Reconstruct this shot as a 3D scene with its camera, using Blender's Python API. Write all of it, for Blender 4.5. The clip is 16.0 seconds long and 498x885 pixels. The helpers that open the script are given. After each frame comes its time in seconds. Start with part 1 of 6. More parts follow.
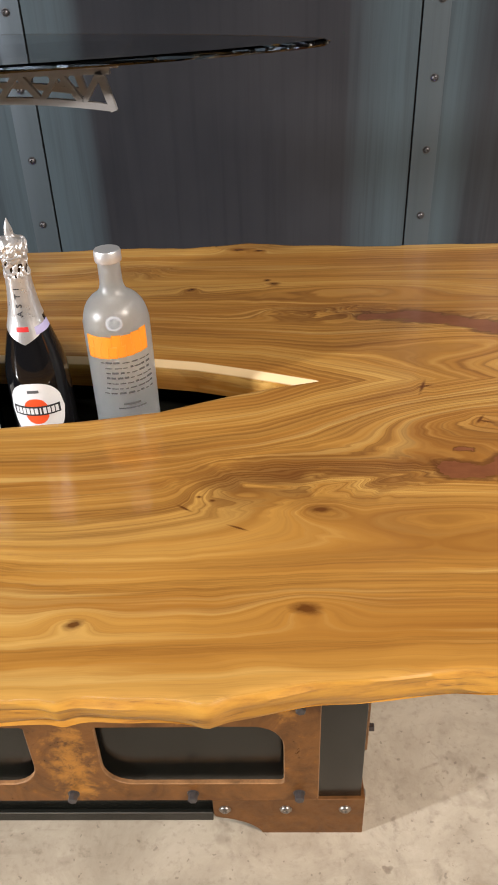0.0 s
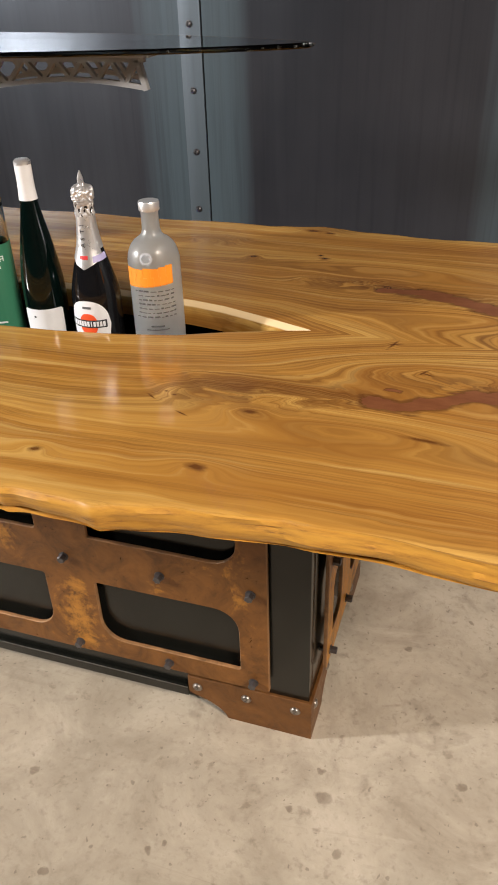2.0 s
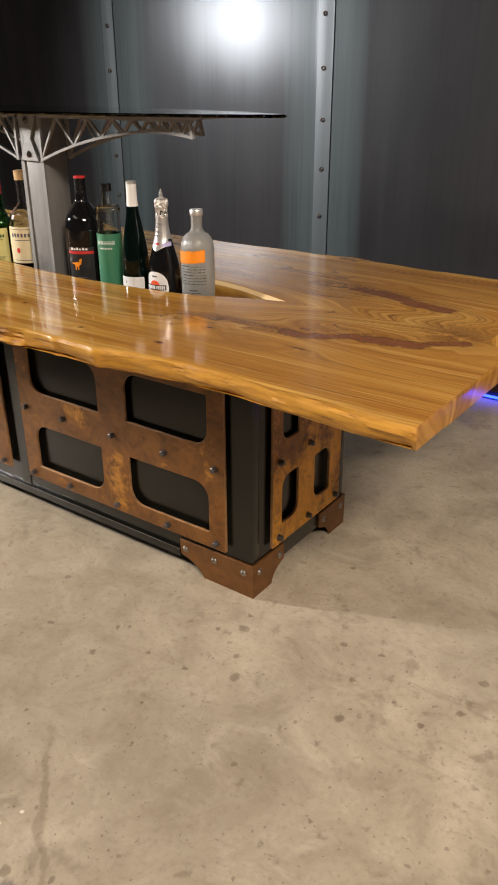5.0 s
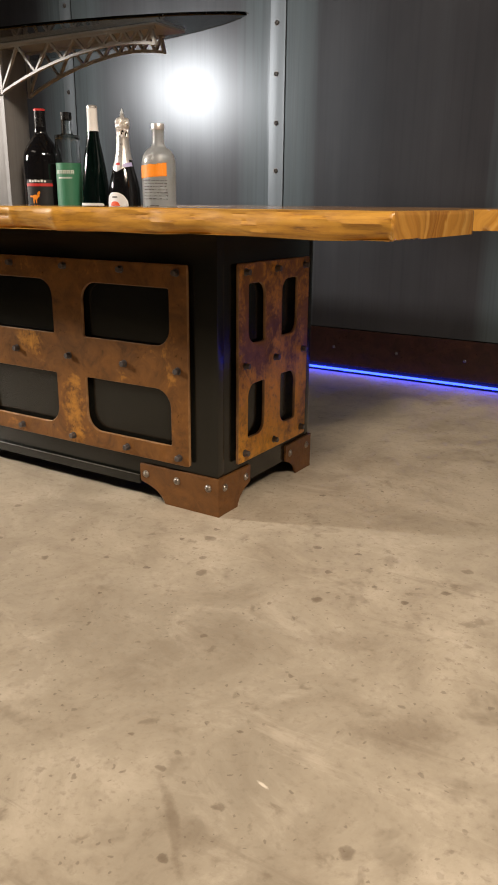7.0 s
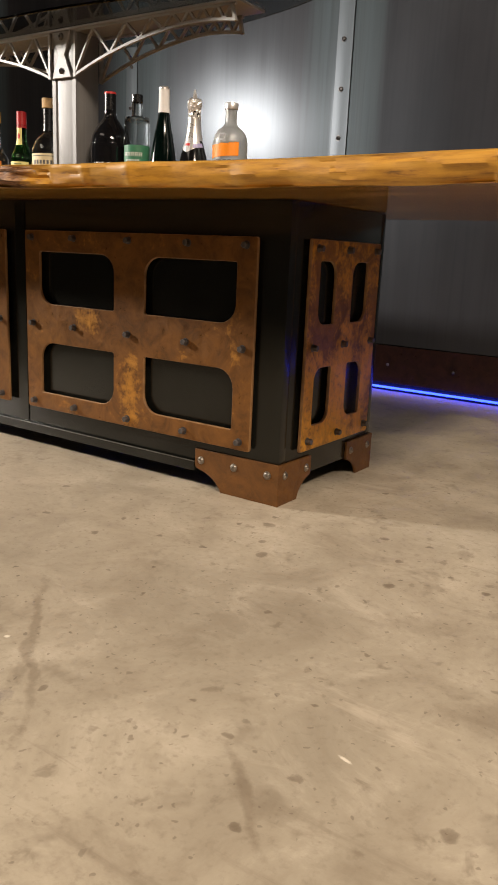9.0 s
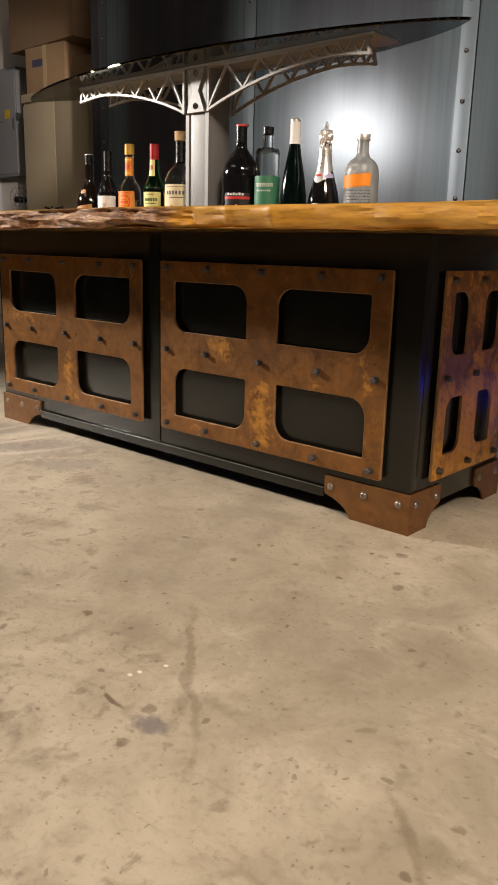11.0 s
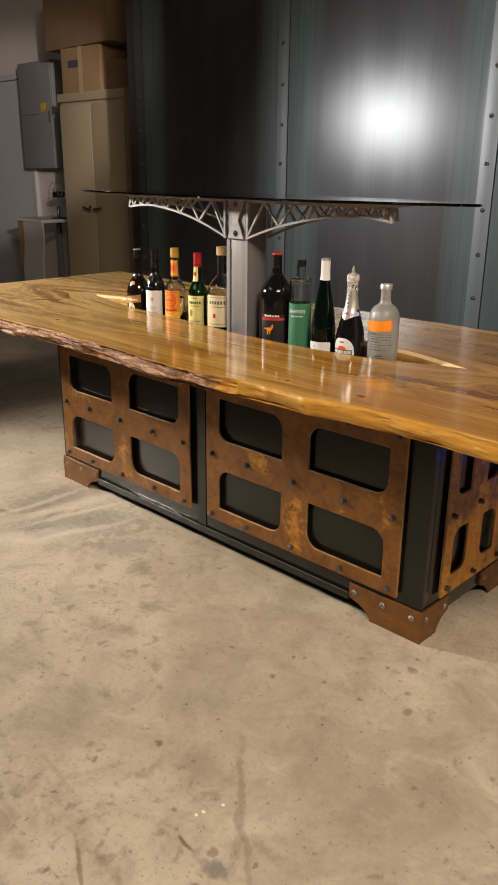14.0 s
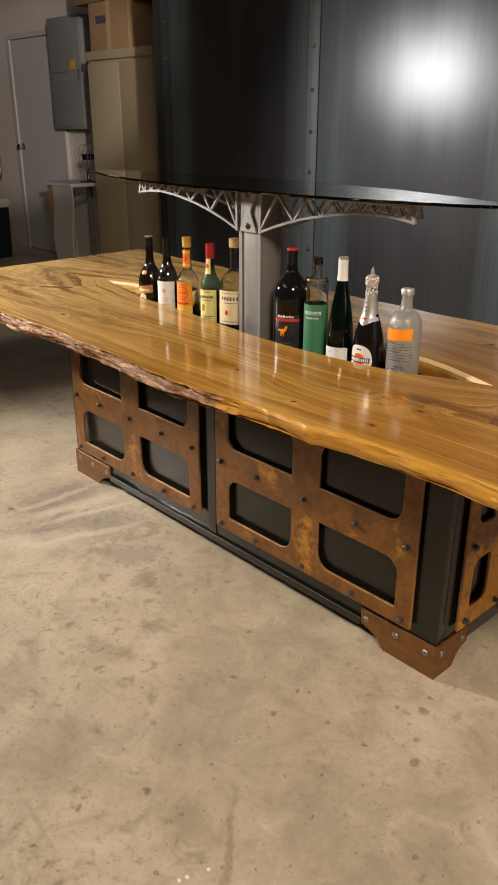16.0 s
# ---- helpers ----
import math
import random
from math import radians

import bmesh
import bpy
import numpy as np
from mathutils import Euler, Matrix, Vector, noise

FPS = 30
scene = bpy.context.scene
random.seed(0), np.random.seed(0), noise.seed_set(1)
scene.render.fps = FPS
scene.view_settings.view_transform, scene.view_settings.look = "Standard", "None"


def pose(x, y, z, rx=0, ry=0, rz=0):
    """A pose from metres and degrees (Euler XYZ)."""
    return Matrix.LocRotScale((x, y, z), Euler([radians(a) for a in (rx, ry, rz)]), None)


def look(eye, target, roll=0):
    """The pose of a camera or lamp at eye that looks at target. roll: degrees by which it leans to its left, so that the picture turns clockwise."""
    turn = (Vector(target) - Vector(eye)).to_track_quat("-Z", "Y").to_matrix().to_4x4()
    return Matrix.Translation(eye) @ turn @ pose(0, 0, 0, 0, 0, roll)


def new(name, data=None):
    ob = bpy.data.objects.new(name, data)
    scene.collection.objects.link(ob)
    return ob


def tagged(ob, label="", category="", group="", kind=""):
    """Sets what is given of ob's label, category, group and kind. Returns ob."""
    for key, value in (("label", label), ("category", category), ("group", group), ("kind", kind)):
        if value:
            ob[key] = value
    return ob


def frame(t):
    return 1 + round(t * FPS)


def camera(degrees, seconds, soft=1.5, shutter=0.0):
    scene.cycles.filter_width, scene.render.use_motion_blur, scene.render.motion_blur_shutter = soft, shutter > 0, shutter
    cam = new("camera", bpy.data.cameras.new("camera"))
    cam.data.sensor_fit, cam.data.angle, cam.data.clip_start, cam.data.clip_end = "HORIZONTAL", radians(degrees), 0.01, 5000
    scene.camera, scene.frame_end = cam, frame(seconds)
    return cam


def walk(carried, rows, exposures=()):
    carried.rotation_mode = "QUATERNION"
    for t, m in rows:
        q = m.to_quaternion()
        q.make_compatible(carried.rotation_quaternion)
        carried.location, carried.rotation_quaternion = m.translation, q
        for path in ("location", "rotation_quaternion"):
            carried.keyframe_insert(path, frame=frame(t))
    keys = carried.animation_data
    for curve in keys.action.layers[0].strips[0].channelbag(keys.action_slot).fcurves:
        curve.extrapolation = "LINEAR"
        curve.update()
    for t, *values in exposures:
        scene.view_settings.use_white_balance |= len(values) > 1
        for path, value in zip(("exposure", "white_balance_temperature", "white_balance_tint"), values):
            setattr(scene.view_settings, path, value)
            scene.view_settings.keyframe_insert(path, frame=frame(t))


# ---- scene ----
cam = camera(35.9, 16.0, soft=1.8)
PATH = [
    (0, (0.038, 0.059, 1.267), (-0.021, 1.713, 0.144), -2.1),
    (0.5, (0.17, 0.039, 1.279), (-0.041, 1.676, 0.149), -2.1),
    (1, (0.291, 0.014, 1.275), (-0.075, 1.633, 0.159), -2.3),
    (1.5, (0.331, -0.03, 1.259), (-0.134, 1.579, 0.165), -2.2),
    (2, (0.388, -0.152, 1.263), (-0.163, 1.443, 0.191), -1.9),
    (2.5, (0.495, -0.231, 1.275), (-0.166, 1.333, 0.219), -1.4),
    (3, (0.671, -0.279, 1.277), (-0.189, 1.197, 0.237), -1.1),
    (3.2, (0.727, -0.308, 1.277), (-0.191, 1.14, 0.246), -1.4),
    (5.3, (1.173, -0.594, 1.2), (0.091, 0.884, 0.396), -0.4),
    (5.5, (1.188, -0.59, 1.169), (0.097, 0.899, 0.4), -0.8),
    (6, (1.183, -0.637, 1.048), (0.113, 0.899, 0.344), -0.4),
    (6.5, (1.167, -0.686, 0.868), (0.133, 0.898, 0.22), -0.4),
    (7, (1.163, -0.688, 0.74), (0.155, 0.933, 0.145), 0.5),
    (7.5, (1.155, -0.676, 0.651), (0.153, 0.964, 0.098), 1.4),
    (8, (1.139, -0.664, 0.59), (0.128, 0.982, 0.072), 2.1),
    (8.5, (1.104, -0.674, 0.574), (0.062, 0.96, 0.079), 2.6),
    (9, (1.072, -0.681, 0.567), (-0.021, 0.924, 0.091), 2.6),
    (9.5, (1.045, -0.695, 0.572), (-0.106, 0.873, 0.108), 2.5),
    (10, (1.025, -0.714, 0.576), (-0.184, 0.813, 0.122), 2.2),
    (10.2, (1.017, -0.721, 0.579), (-0.211, 0.79, 0.125), 2.1),
    (12.3, (1.034, -0.817, 0.891), (-0.294, 0.563, 0.312), 0.4),
    (12.5, (1.046, -0.827, 0.939), (-0.277, 0.55, 0.346), 0.4),
    (13, (1.058, -0.858, 1.042), (-0.246, 0.525, 0.421), 0.7),
    (13.5, (1.082, -0.879, 1.161), (-0.22, 0.493, 0.513), 0.5),
    (14, (1.099, -0.885, 1.231), (-0.209, 0.474, 0.567), 0.6),
    (14.5, (1.123, -0.867, 1.291), (-0.195, 0.475, 0.611), 1.0),
    (15, (1.141, -0.776, 1.331), (-0.242, 0.474, 0.608), 0.2),
    (15.5, (1.113, -0.728, 1.331), (-0.285, 0.489, 0.58), -0.1),
    (16, (1.026, -0.675, 1.342), (-0.327, 0.575, 0.564), 0.1),
]
walk(cam, [(t, look(eye, target, roll)) for t, eye, target, roll in PATH],
     exposures=[(0, 0.48, 5950, 10), (1.3, 0.45, 6000, 10), (2.0, 0.33, 6130, 10), (3.2, 0.29, 6230, 10),
                (5.3, 0.02, 6650, 10), (7.5, 0.08, 6760, 10), (8.6, 0.05, 6820, 10), (10.2, 0.03, 6820, 10), (12.3, 0.02, 6840, 10), (16, -0.06, 7090, 10)])

# ---- world and lamps ----
world = bpy.data.worlds.new("world")
scene.world = world
world.use_nodes = True
world.node_tree.nodes["Background"].inputs[0].default_value = (0.9, 0.95, 1.0, 1)
world.node_tree.nodes["Background"].inputs[1].default_value = 0.02


def area_lamp(name, eye, target, watts, size, colour, shape="DISK", size_y=0.0, spread=180):
    data = bpy.data.lights.new(name, "AREA")
    data.energy, data.size, data.color, data.shape = watts, size, colour, shape
    data.spread = radians(spread)
    if size_y:
        data.size_y = size_y
    ob = new(name, data)
    ob.matrix_world = look(eye, target)
    return ob


# the work light on its stand: a soft-edged beam across the table's front
beam = bpy.data.lights.new("work_light", "SPOT")
beam.energy, beam.color, beam.shadow_soft_size = 590, (1.0, 0.94, 0.87), 0.12
beam.spot_size, beam.spot_blend = radians(80), 0.95
work_light = new("work_light", beam)
work_light.matrix_world = look((-3.40, -0.60, 1.72), (0.20, 1.75, 0.50))
# assumed rows of shop lights under the roof, unseen; east and far only add fill
area_lamp("shop_light_near", (2.9, -1.4, 3.4), (2.3, -0.6, 0), 255, 1.2, (1.0, 0.835, 0.67), "RECTANGLE", 0.3)
area_lamp("shop_light_middle", (-1.6, -2.3, 3.4), (-1.2, -0.4, 0), 10, 2.0, (1.0, 0.89, 0.78), "RECTANGLE", 0.6)
# added fill with no known fixture: lifts floor and wall at the east end
area_lamp("fill_light_east", (2.7, 1.3, 3.4), (2.2, 1.4, 0), 28, 2.0, (1.0, 0.91, 0.84), "RECTANGLE", 0.6)
# added fill with no known fixture: lifts the far west corner
area_lamp("fill_light_far", (-7.2, 1.6, 3.4), (-7.0, 2.2, 0), 4, 1.6, (1.0, 0.92, 0.88), "RECTANGLE", 0.5)
# the flood that lights the far corner past the end of the steel wall
flood = bpy.data.lights.new("flood_light", "SPOT")
flood.energy, flood.color, flood.shadow_soft_size = 1900, (1.0, 0.89, 0.84), 0.08
flood.spot_size, flood.spot_blend = radians(11.5), 0.6
flood_light = new("flood_light", flood)
flood_light.matrix_world = look((3.75, -1.50, 2.6), (-6.35, 3.3, 1.55))

# ---- materials ----
def material(name):
    m = bpy.data.materials.new(name)
    m.use_nodes = True
    nt = m.node_tree
    return m, nt, nt.nodes["Principled BSDF"]


def node(nt, kind, **values):
    n = nt.nodes.new(kind)
    for key, v in values.items():
        n.inputs[key].default_value = v
    return n


def ramp(nt, source, stops, mode="LINEAR"):
    n = nt.nodes.new("ShaderNodeValToRGB")
    n.color_ramp.interpolation = mode
    els = n.color_ramp.elements
    while len(els) < len(stops):
        els.new(0.5)
    for e, (p, c) in zip(els, stops):
        e.position = p
        e.color = (c, c, c, 1) if isinstance(c, (int, float)) else (*c, 1)
    nt.links.new(source, n.inputs[0])
    return n.outputs[0]


def math_node(nt, op, a, b=None, clamp=False):
    n = nt.nodes.new("ShaderNodeMath")
    n.operation, n.use_clamp = op, clamp
    for i, v in enumerate((a, b)):
        if v is None:
            continue
        if isinstance(v, (int, float)):
            n.inputs[i].default_value = v
        else:
            nt.links.new(v, n.inputs[i])
    return n.outputs[0]


def mix(nt, fac, a, b, blend="MIX"):
    n = nt.nodes.new("ShaderNodeMix")
    n.data_type, n.blend_type = "RGBA", blend
    for sock, v in ((n.inputs[0], fac), (n.inputs[6], a), (n.inputs[7], b)):
        if isinstance(v, (int, float)):
            sock.default_value = v
        elif isinstance(v, tuple):
            sock.default_value = (*v, 1)
        else:
            nt.links.new(v, sock)
    return n.outputs[2]


def coords(nt, scale=(1, 1, 1), kind="Object"):
    tc = nt.nodes.new("ShaderNodeTexCoord")
    mp = nt.nodes.new("ShaderNodeMapping")
    mp.inputs["Scale"].default_value = scale
    nt.links.new(tc.outputs[kind], mp.inputs[0])
    return mp.outputs[0]


def noise_tex(nt, vec, scale, detail=4.0, rough=0.55, distortion=0.0, dims="3D"):
    n = nt.nodes.new("ShaderNodeTexNoise")
    n.noise_dimensions = dims
    n.inputs["Scale"].default_value, n.inputs["Detail"].default_value = scale, detail
    n.inputs["Roughness"].default_value, n.inputs["Distortion"].default_value = rough, distortion
    if dims == "1D":
        nt.links.new(vec, n.inputs["W"])
    else:
        nt.links.new(vec, n.inputs["Vector"])
    return n.outputs[0]


def voronoi(nt, vec, scale, randomness=1.0):
    n = nt.nodes.new("ShaderNodeTexVoronoi")
    n.voronoi_dimensions = "2D"
    n.inputs["Scale"].default_value, n.inputs["Randomness"].default_value = scale, randomness
    nt.links.new(vec, n.inputs["Vector"])
    return n.outputs


def bump(nt, bsdf, height, strength=0.3, distance=0.002):
    n = nt.nodes.new("ShaderNodeBump")
    n.inputs["Strength"].default_value, n.inputs["Distance"].default_value = strength, distance
    nt.links.new(height, n.inputs["Height"])
    nt.links.new(n.outputs[0], bsdf.inputs["Normal"])


def plain(name, colour, rough=0.5, metal=0.0, spread=0.12, scale=14.0, relief=0.0, coat=0.0):
    """A paint, plastic or metal with slight unevenness at two scales."""
    m, nt, b = material(name)
    v = coords(nt)
    n = math_node(nt, "ADD", noise_tex(nt, v, scale, 5), math_node(nt, "MULTIPLY", noise_tex(nt, v, scale * 9, 3), 0.4))
    dark = tuple(c * (1 - spread) for c in colour)
    light = tuple(min(1, c * (1 + spread)) for c in colour)
    nt.links.new(ramp(nt, n, [(0.45, dark), (0.95, light)]), b.inputs["Base Color"])
    nt.links.new(ramp(nt, n, [(0.4, max(0.02, rough - 0.06)), (1.0, min(1, rough + 0.08))]), b.inputs["Roughness"])
    b.inputs["Metallic"].default_value = metal
    b.inputs["Coat Weight"].default_value = coat
    if relief:
        bump(nt, b, n, relief, 0.001)
    return m


def glass(name, colour, rough=0.0, ior=1.45):
    m, nt, b = material(name)
    b.inputs["Base Color"].default_value = (*colour, 1)
    b.inputs["Roughness"].default_value = rough
    b.inputs["IOR"].default_value = ior
    b.inputs["Transmission Weight"].default_value = 1.0
    return m


def concrete():
    m, nt, b = material("concrete")
    v = coords(nt)
    big = noise_tex(nt, v, 0.8, 5, 0.6, 0.4)
    mid = noise_tex(nt, v, 5.5, 8, 0.74, 0.5)
    fine = noise_tex(nt, v, 70.0, 5, 0.65)
    col = ramp(nt, big, [(0.32, (0.290, 0.253, 0.197)), (0.5, (0.412, 0.360, 0.281)), (0.68, (0.526, 0.470, 0.380))])
    col = mix(nt, ramp(nt, mid, [(0.30, 0.62), (0.52, 0.0), (1, 0.0)]), col, (0.21, 0.170, 0.125))
    col = mix(nt, ramp(nt, mid, [(0.0, 0.0), (0.53, 0.0), (0.72, 0.55)]), col, (0.585, 0.520, 0.425))
    col = mix(nt, ramp(nt, fine, [(0.26, 0.45), (0.47, 0.0), (1, 0.0)]), col, (0.19, 0.155, 0.115))
    # ragged dark stains, thick in some places and rare in others
    where = noise_tex(nt, v, 1.3, 2)
    for scale, cut, depth in ((9.0, 0.60, 0.34), (24.0, 0.62, 0.42), (58.0, 0.68, 0.50)):
        n = noise_tex(nt, v, scale, 4, 0.6, 0.35)
        n = math_node(nt, "ADD", n, math_node(nt, "MULTIPLY", math_node(nt, "SUBTRACT", where, 0.5), 0.34))
        col = mix(nt, math_node(nt, "MULTIPLY", ramp(nt, n, [(cut, 0.0), (cut + 0.085, 1.0)]), depth), col, (0.130, 0.098, 0.066))
    # small drops and pits, round and sharp, of two sizes
    crumple = node(nt, "ShaderNodeTexNoise", Scale=55.0, Detail=3.0)
    nt.links.new(v, crumple.inputs["Vector"])
    frayed = nt.nodes.new("ShaderNodeVectorMath")
    frayed.operation = "MULTIPLY_ADD"
    nt.links.new(crumple.outputs["Color"], frayed.inputs[0])
    frayed.inputs[1].default_value = (0.020, 0.020, 0.0)
    nt.links.new(v, frayed.inputs[2])
    fv = frayed.outputs[0]
    for scale, share, size, depth, tone in ((26.0, 0.91, 0.11, 0.45, (0.105, 0.080, 0.058)), (70.0, 0.88, 0.16, 0.50, (0.110, 0.084, 0.060)), (9.0, 0.88, 0.08, 0.18, (0.150, 0.118, 0.085))):
        vor = voronoi(nt, fv, scale)
        sep = nt.nodes.new("ShaderNodeSeparateColor")
        nt.links.new(vor["Color"], sep.inputs[0])
        grown = math_node(nt, "DIVIDE", vor["Distance"], math_node(nt, "ADD", math_node(nt, "MULTIPLY", sep.outputs[1], size), size * 0.35))
        drop = math_node(nt, "MULTIPLY", ramp(nt, grown, [(0.0, 1), (0.75, 0.85), (1.0, 0.0)]), ramp(nt, sep.outputs[0], [(share, 0.0), (share + 0.02, 1.0)]))
        col = mix(nt, math_node(nt, "MULTIPLY", drop, depth), col, tone)
    # dark drops that lie at known places: by the foot, out on the floor, further west
    for spots in (((0.229, 0.646, 0.019), (0.177, 0.610, 0.010), (-0.008, 0.490, 0.008), (-0.181, 0.388, 0.009), (0.312, 0.497, 0.017), (-0.015, 0.371, 0.011), (0.202, 0.453, 0.008),
                   (0.212, 0.697, 0.009), (0.533, 0.646, 0.009), (0.459, 0.739, 0.011), (0.322, 1.036, 0.012), (0.501, 0.983, 0.004), (0.552, 0.757, 0.010), (0.094, 0.446, 0.008),
                   (-0.031, 0.469, 0.009), (-0.295, 0.548, 0.012), (0.446, 1.151, 0.007), (0.574, 0.560, 0.006), (0.774, 0.687, 0.012), (0.781, 0.804, 0.016), (0.718, 0.608, 0.009), (0.624, 0.741, 0.007)),
                  ((0.457, 0.297, 0.008), (0.603, -0.008, 0.010), (0.565, -0.043, 0.005), (0.524, 0.024, 0.006), (0.040, 0.132, 0.005), (0.267, 0.049, 0.004), (0.498, 0.463, 0.008), (0.568, 0.523, 0.014),
                   (0.709, -0.025, 0.010), (0.514, -0.084, 0.005), (0.655, 0.112, 0.005), (0.700, -0.129, 0.010), (0.879, -0.004, 0.014), (0.650, 0.277, 0.005), (-0.311, 0.189, 0.007), (0.004, 0.153, 0.006),
                   (-0.170, 0.034, 0.006), (0.272, 0.556, 0.009), (0.256, 0.217, 0.006)),
                  ((-0.078, -0.246, 0.007), (0.078, -0.358, 0.007), (0.271, -0.114, 0.014), (0.305, -0.190, 0.013), (0.139, -0.099, 0.009), (0.352, -0.078, 0.009), (-0.031, 0.005, 0.013),
                   (-0.095, -0.129, 0.011), (-0.090, 0.138, 0.006), (-1.441, 0.397, 0.016), (0.196, 0.318, 0.007))):
        nearest = None
        for sx, sy, r in spots:
            away = nt.nodes.new("ShaderNodeVectorMath")
            away.operation = "DISTANCE"
            nt.links.new(fv, away.inputs[0])
            away.inputs[1].default_value = (sx + 0.010, sy + 0.010, 0)
            d = math_node(nt, "DIVIDE", away.outputs["Value"], r * 0.88)
            nearest = d if nearest is None else math_node(nt, "MINIMUM", nearest, d)
        blot = math_node(nt, "MULTIPLY", ramp(nt, nearest, [(0.0, 1.0), (0.7, 0.8), (1.0, 0.0)]), ramp(nt, mid, [(0.3, 0.95), (0.75, 0.45)]))
        col = mix(nt, math_node(nt, "MULTIPLY", blot, 0.85), col, (0.105, 0.074, 0.048))
    # trowel scuffs and dragged marks
    for turn, stretch, lo, tone in ((0.6, 9.0, 0.60, (0.22, 0.18, 0.135)), (-0.9, 6.0, 0.62, (0.56, 0.49, 0.40)), (1.45, 22.0, 0.66, (0.15, 0.12, 0.09))):
        sv = nt.nodes.new("ShaderNodeMapping")
        sv.inputs["Rotation"].default_value = (0, 0, turn)
        sv.inputs["Scale"].default_value = (0.9, stretch, 1)
        nt.links.new(v, sv.inputs[0])
        scuff = noise_tex(nt, sv.outputs[0], 1.5, 6, 0.7, 0.9)
        col = mix(nt, ramp(nt, scuff, [(lo, 0.0), (lo + 0.10, 0.42)]), col, tone)
    # single marks: drag lines, drips of paint, brown drops, pale scuffs by the foot
    ragged = math_node(nt, "SUBTRACT", noise_tex(nt, v, 38.0, 5, 0.7), 0.5)
    brown, grey, chalk = (0.150, 0.112, 0.076), (0.150, 0.132, 0.140), (0.72, 0.66, 0.56)
    bent = nt.nodes.new("ShaderNodeVectorMath")
    bent.operation = "MULTIPLY_ADD"
    sway = nt.nodes.new("ShaderNodeTexNoise")
    sway.inputs["Scale"].default_value = 6.0
    nt.links.new(v, sway.inputs["Vector"])
    nt.links.new(sway.outputs["Color"], bent.inputs[0])
    bent.inputs[1].default_value = (0.07, 0.07, 0.0)
    nt.links.new(v, bent.inputs[2])
    drags = ((0.24, 0.0, 0.26, 0.011, -45, 0.40, brown), (0.68, -0.08, 0.11, 0.009, -44, 0.42, brown), (1.25, 0.75, 0.35, 0.012, 70, 0.28, brown), (0.117, -0.315, 0.11, 0.006, -29, 0.6, brown),
             (0.221, -0.130, 0.036, 0.005, -16, 0.9, brown), (0.305, -0.142, 0.034, 0.026, 20, 0.75, grey), (0.86, 0.24, 0.10, 0.05, 30, 0.30, brown), (0.65, 0.41, 0.08, 0.035, 35, 0.26, brown),
             (0.10, 0.02, 0.10, 0.05, 20, 0.2, brown), (0.45, 0.25, 0.16, 0.05, 70, 0.22, brown))
    scuffs = ((-1.40, 0.62, 0.24, 0.12, 75, 0.45, grey), (-1.15, 0.52, 0.30, 0.16, 60, 0.50, grey), (-0.86, 0.56, 0.14, 0.09, 40, 0.40, grey), (-1.30, 0.62, 0.30, 0.040, 82, 0.30, chalk), (-1.22, 0.60, 0.26, 0.022, 78, 0.34, chalk),
              (-1.40, 0.55, 0.30, 0.020, 88, 0.30, chalk), (-1.08, 0.52, 0.22, 0.024, 70, 0.36, chalk), (-1.15, 0.38, 0.20, 0.08, 60, 0.35, chalk))
    chips = ((0.188, -0.072, 0.007, 0.005, 0, 1.0, chalk), (0.193, -0.055, 0.007, 0.005, 0, 1.0, chalk), (0.205, -0.018, 0.006, 0.004, 0, 1.0, chalk), (0.730, 0.030, 0.014, 0.0035, -20, 0.9, chalk))
    for cx, cy, a, c, turn, depth, tone in drags + scuffs + chips:
        mp = nt.nodes.new("ShaderNodeMapping")
        mp.vector_type = "TEXTURE"
        mp.inputs["Location"].default_value = (cx + 0.035, cy + 0.035, 0)
        mp.inputs["Rotation"].default_value = (0, 0, radians(turn))
        mp.inputs["Scale"].default_value = (a, c, 1)
        nt.links.new(bent.outputs[0], mp.inputs[0])
        away = nt.nodes.new("ShaderNodeVectorMath")
        away.operation = "LENGTH"
        nt.links.new(mp.outputs[0], away.inputs[0])
        mask = ramp(nt, math_node(nt, "ADD", away.outputs["Value"], math_node(nt, "MULTIPLY", ragged, 1.9)), [(0.45, depth), (1.0, 0.0)])
        col = mix(nt, mask, col, tone)
    nt.links.new(col, b.inputs["Base Color"])
    nt.links.new(ramp(nt, mid, [(0.3, 0.40), (0.7, 0.60)]), b.inputs["Roughness"])
    bump(nt, b, math_node(nt, "ADD", mid, math_node(nt, "MULTIPLY", fine, 0.5)), 0.25, 0.002)
    return m


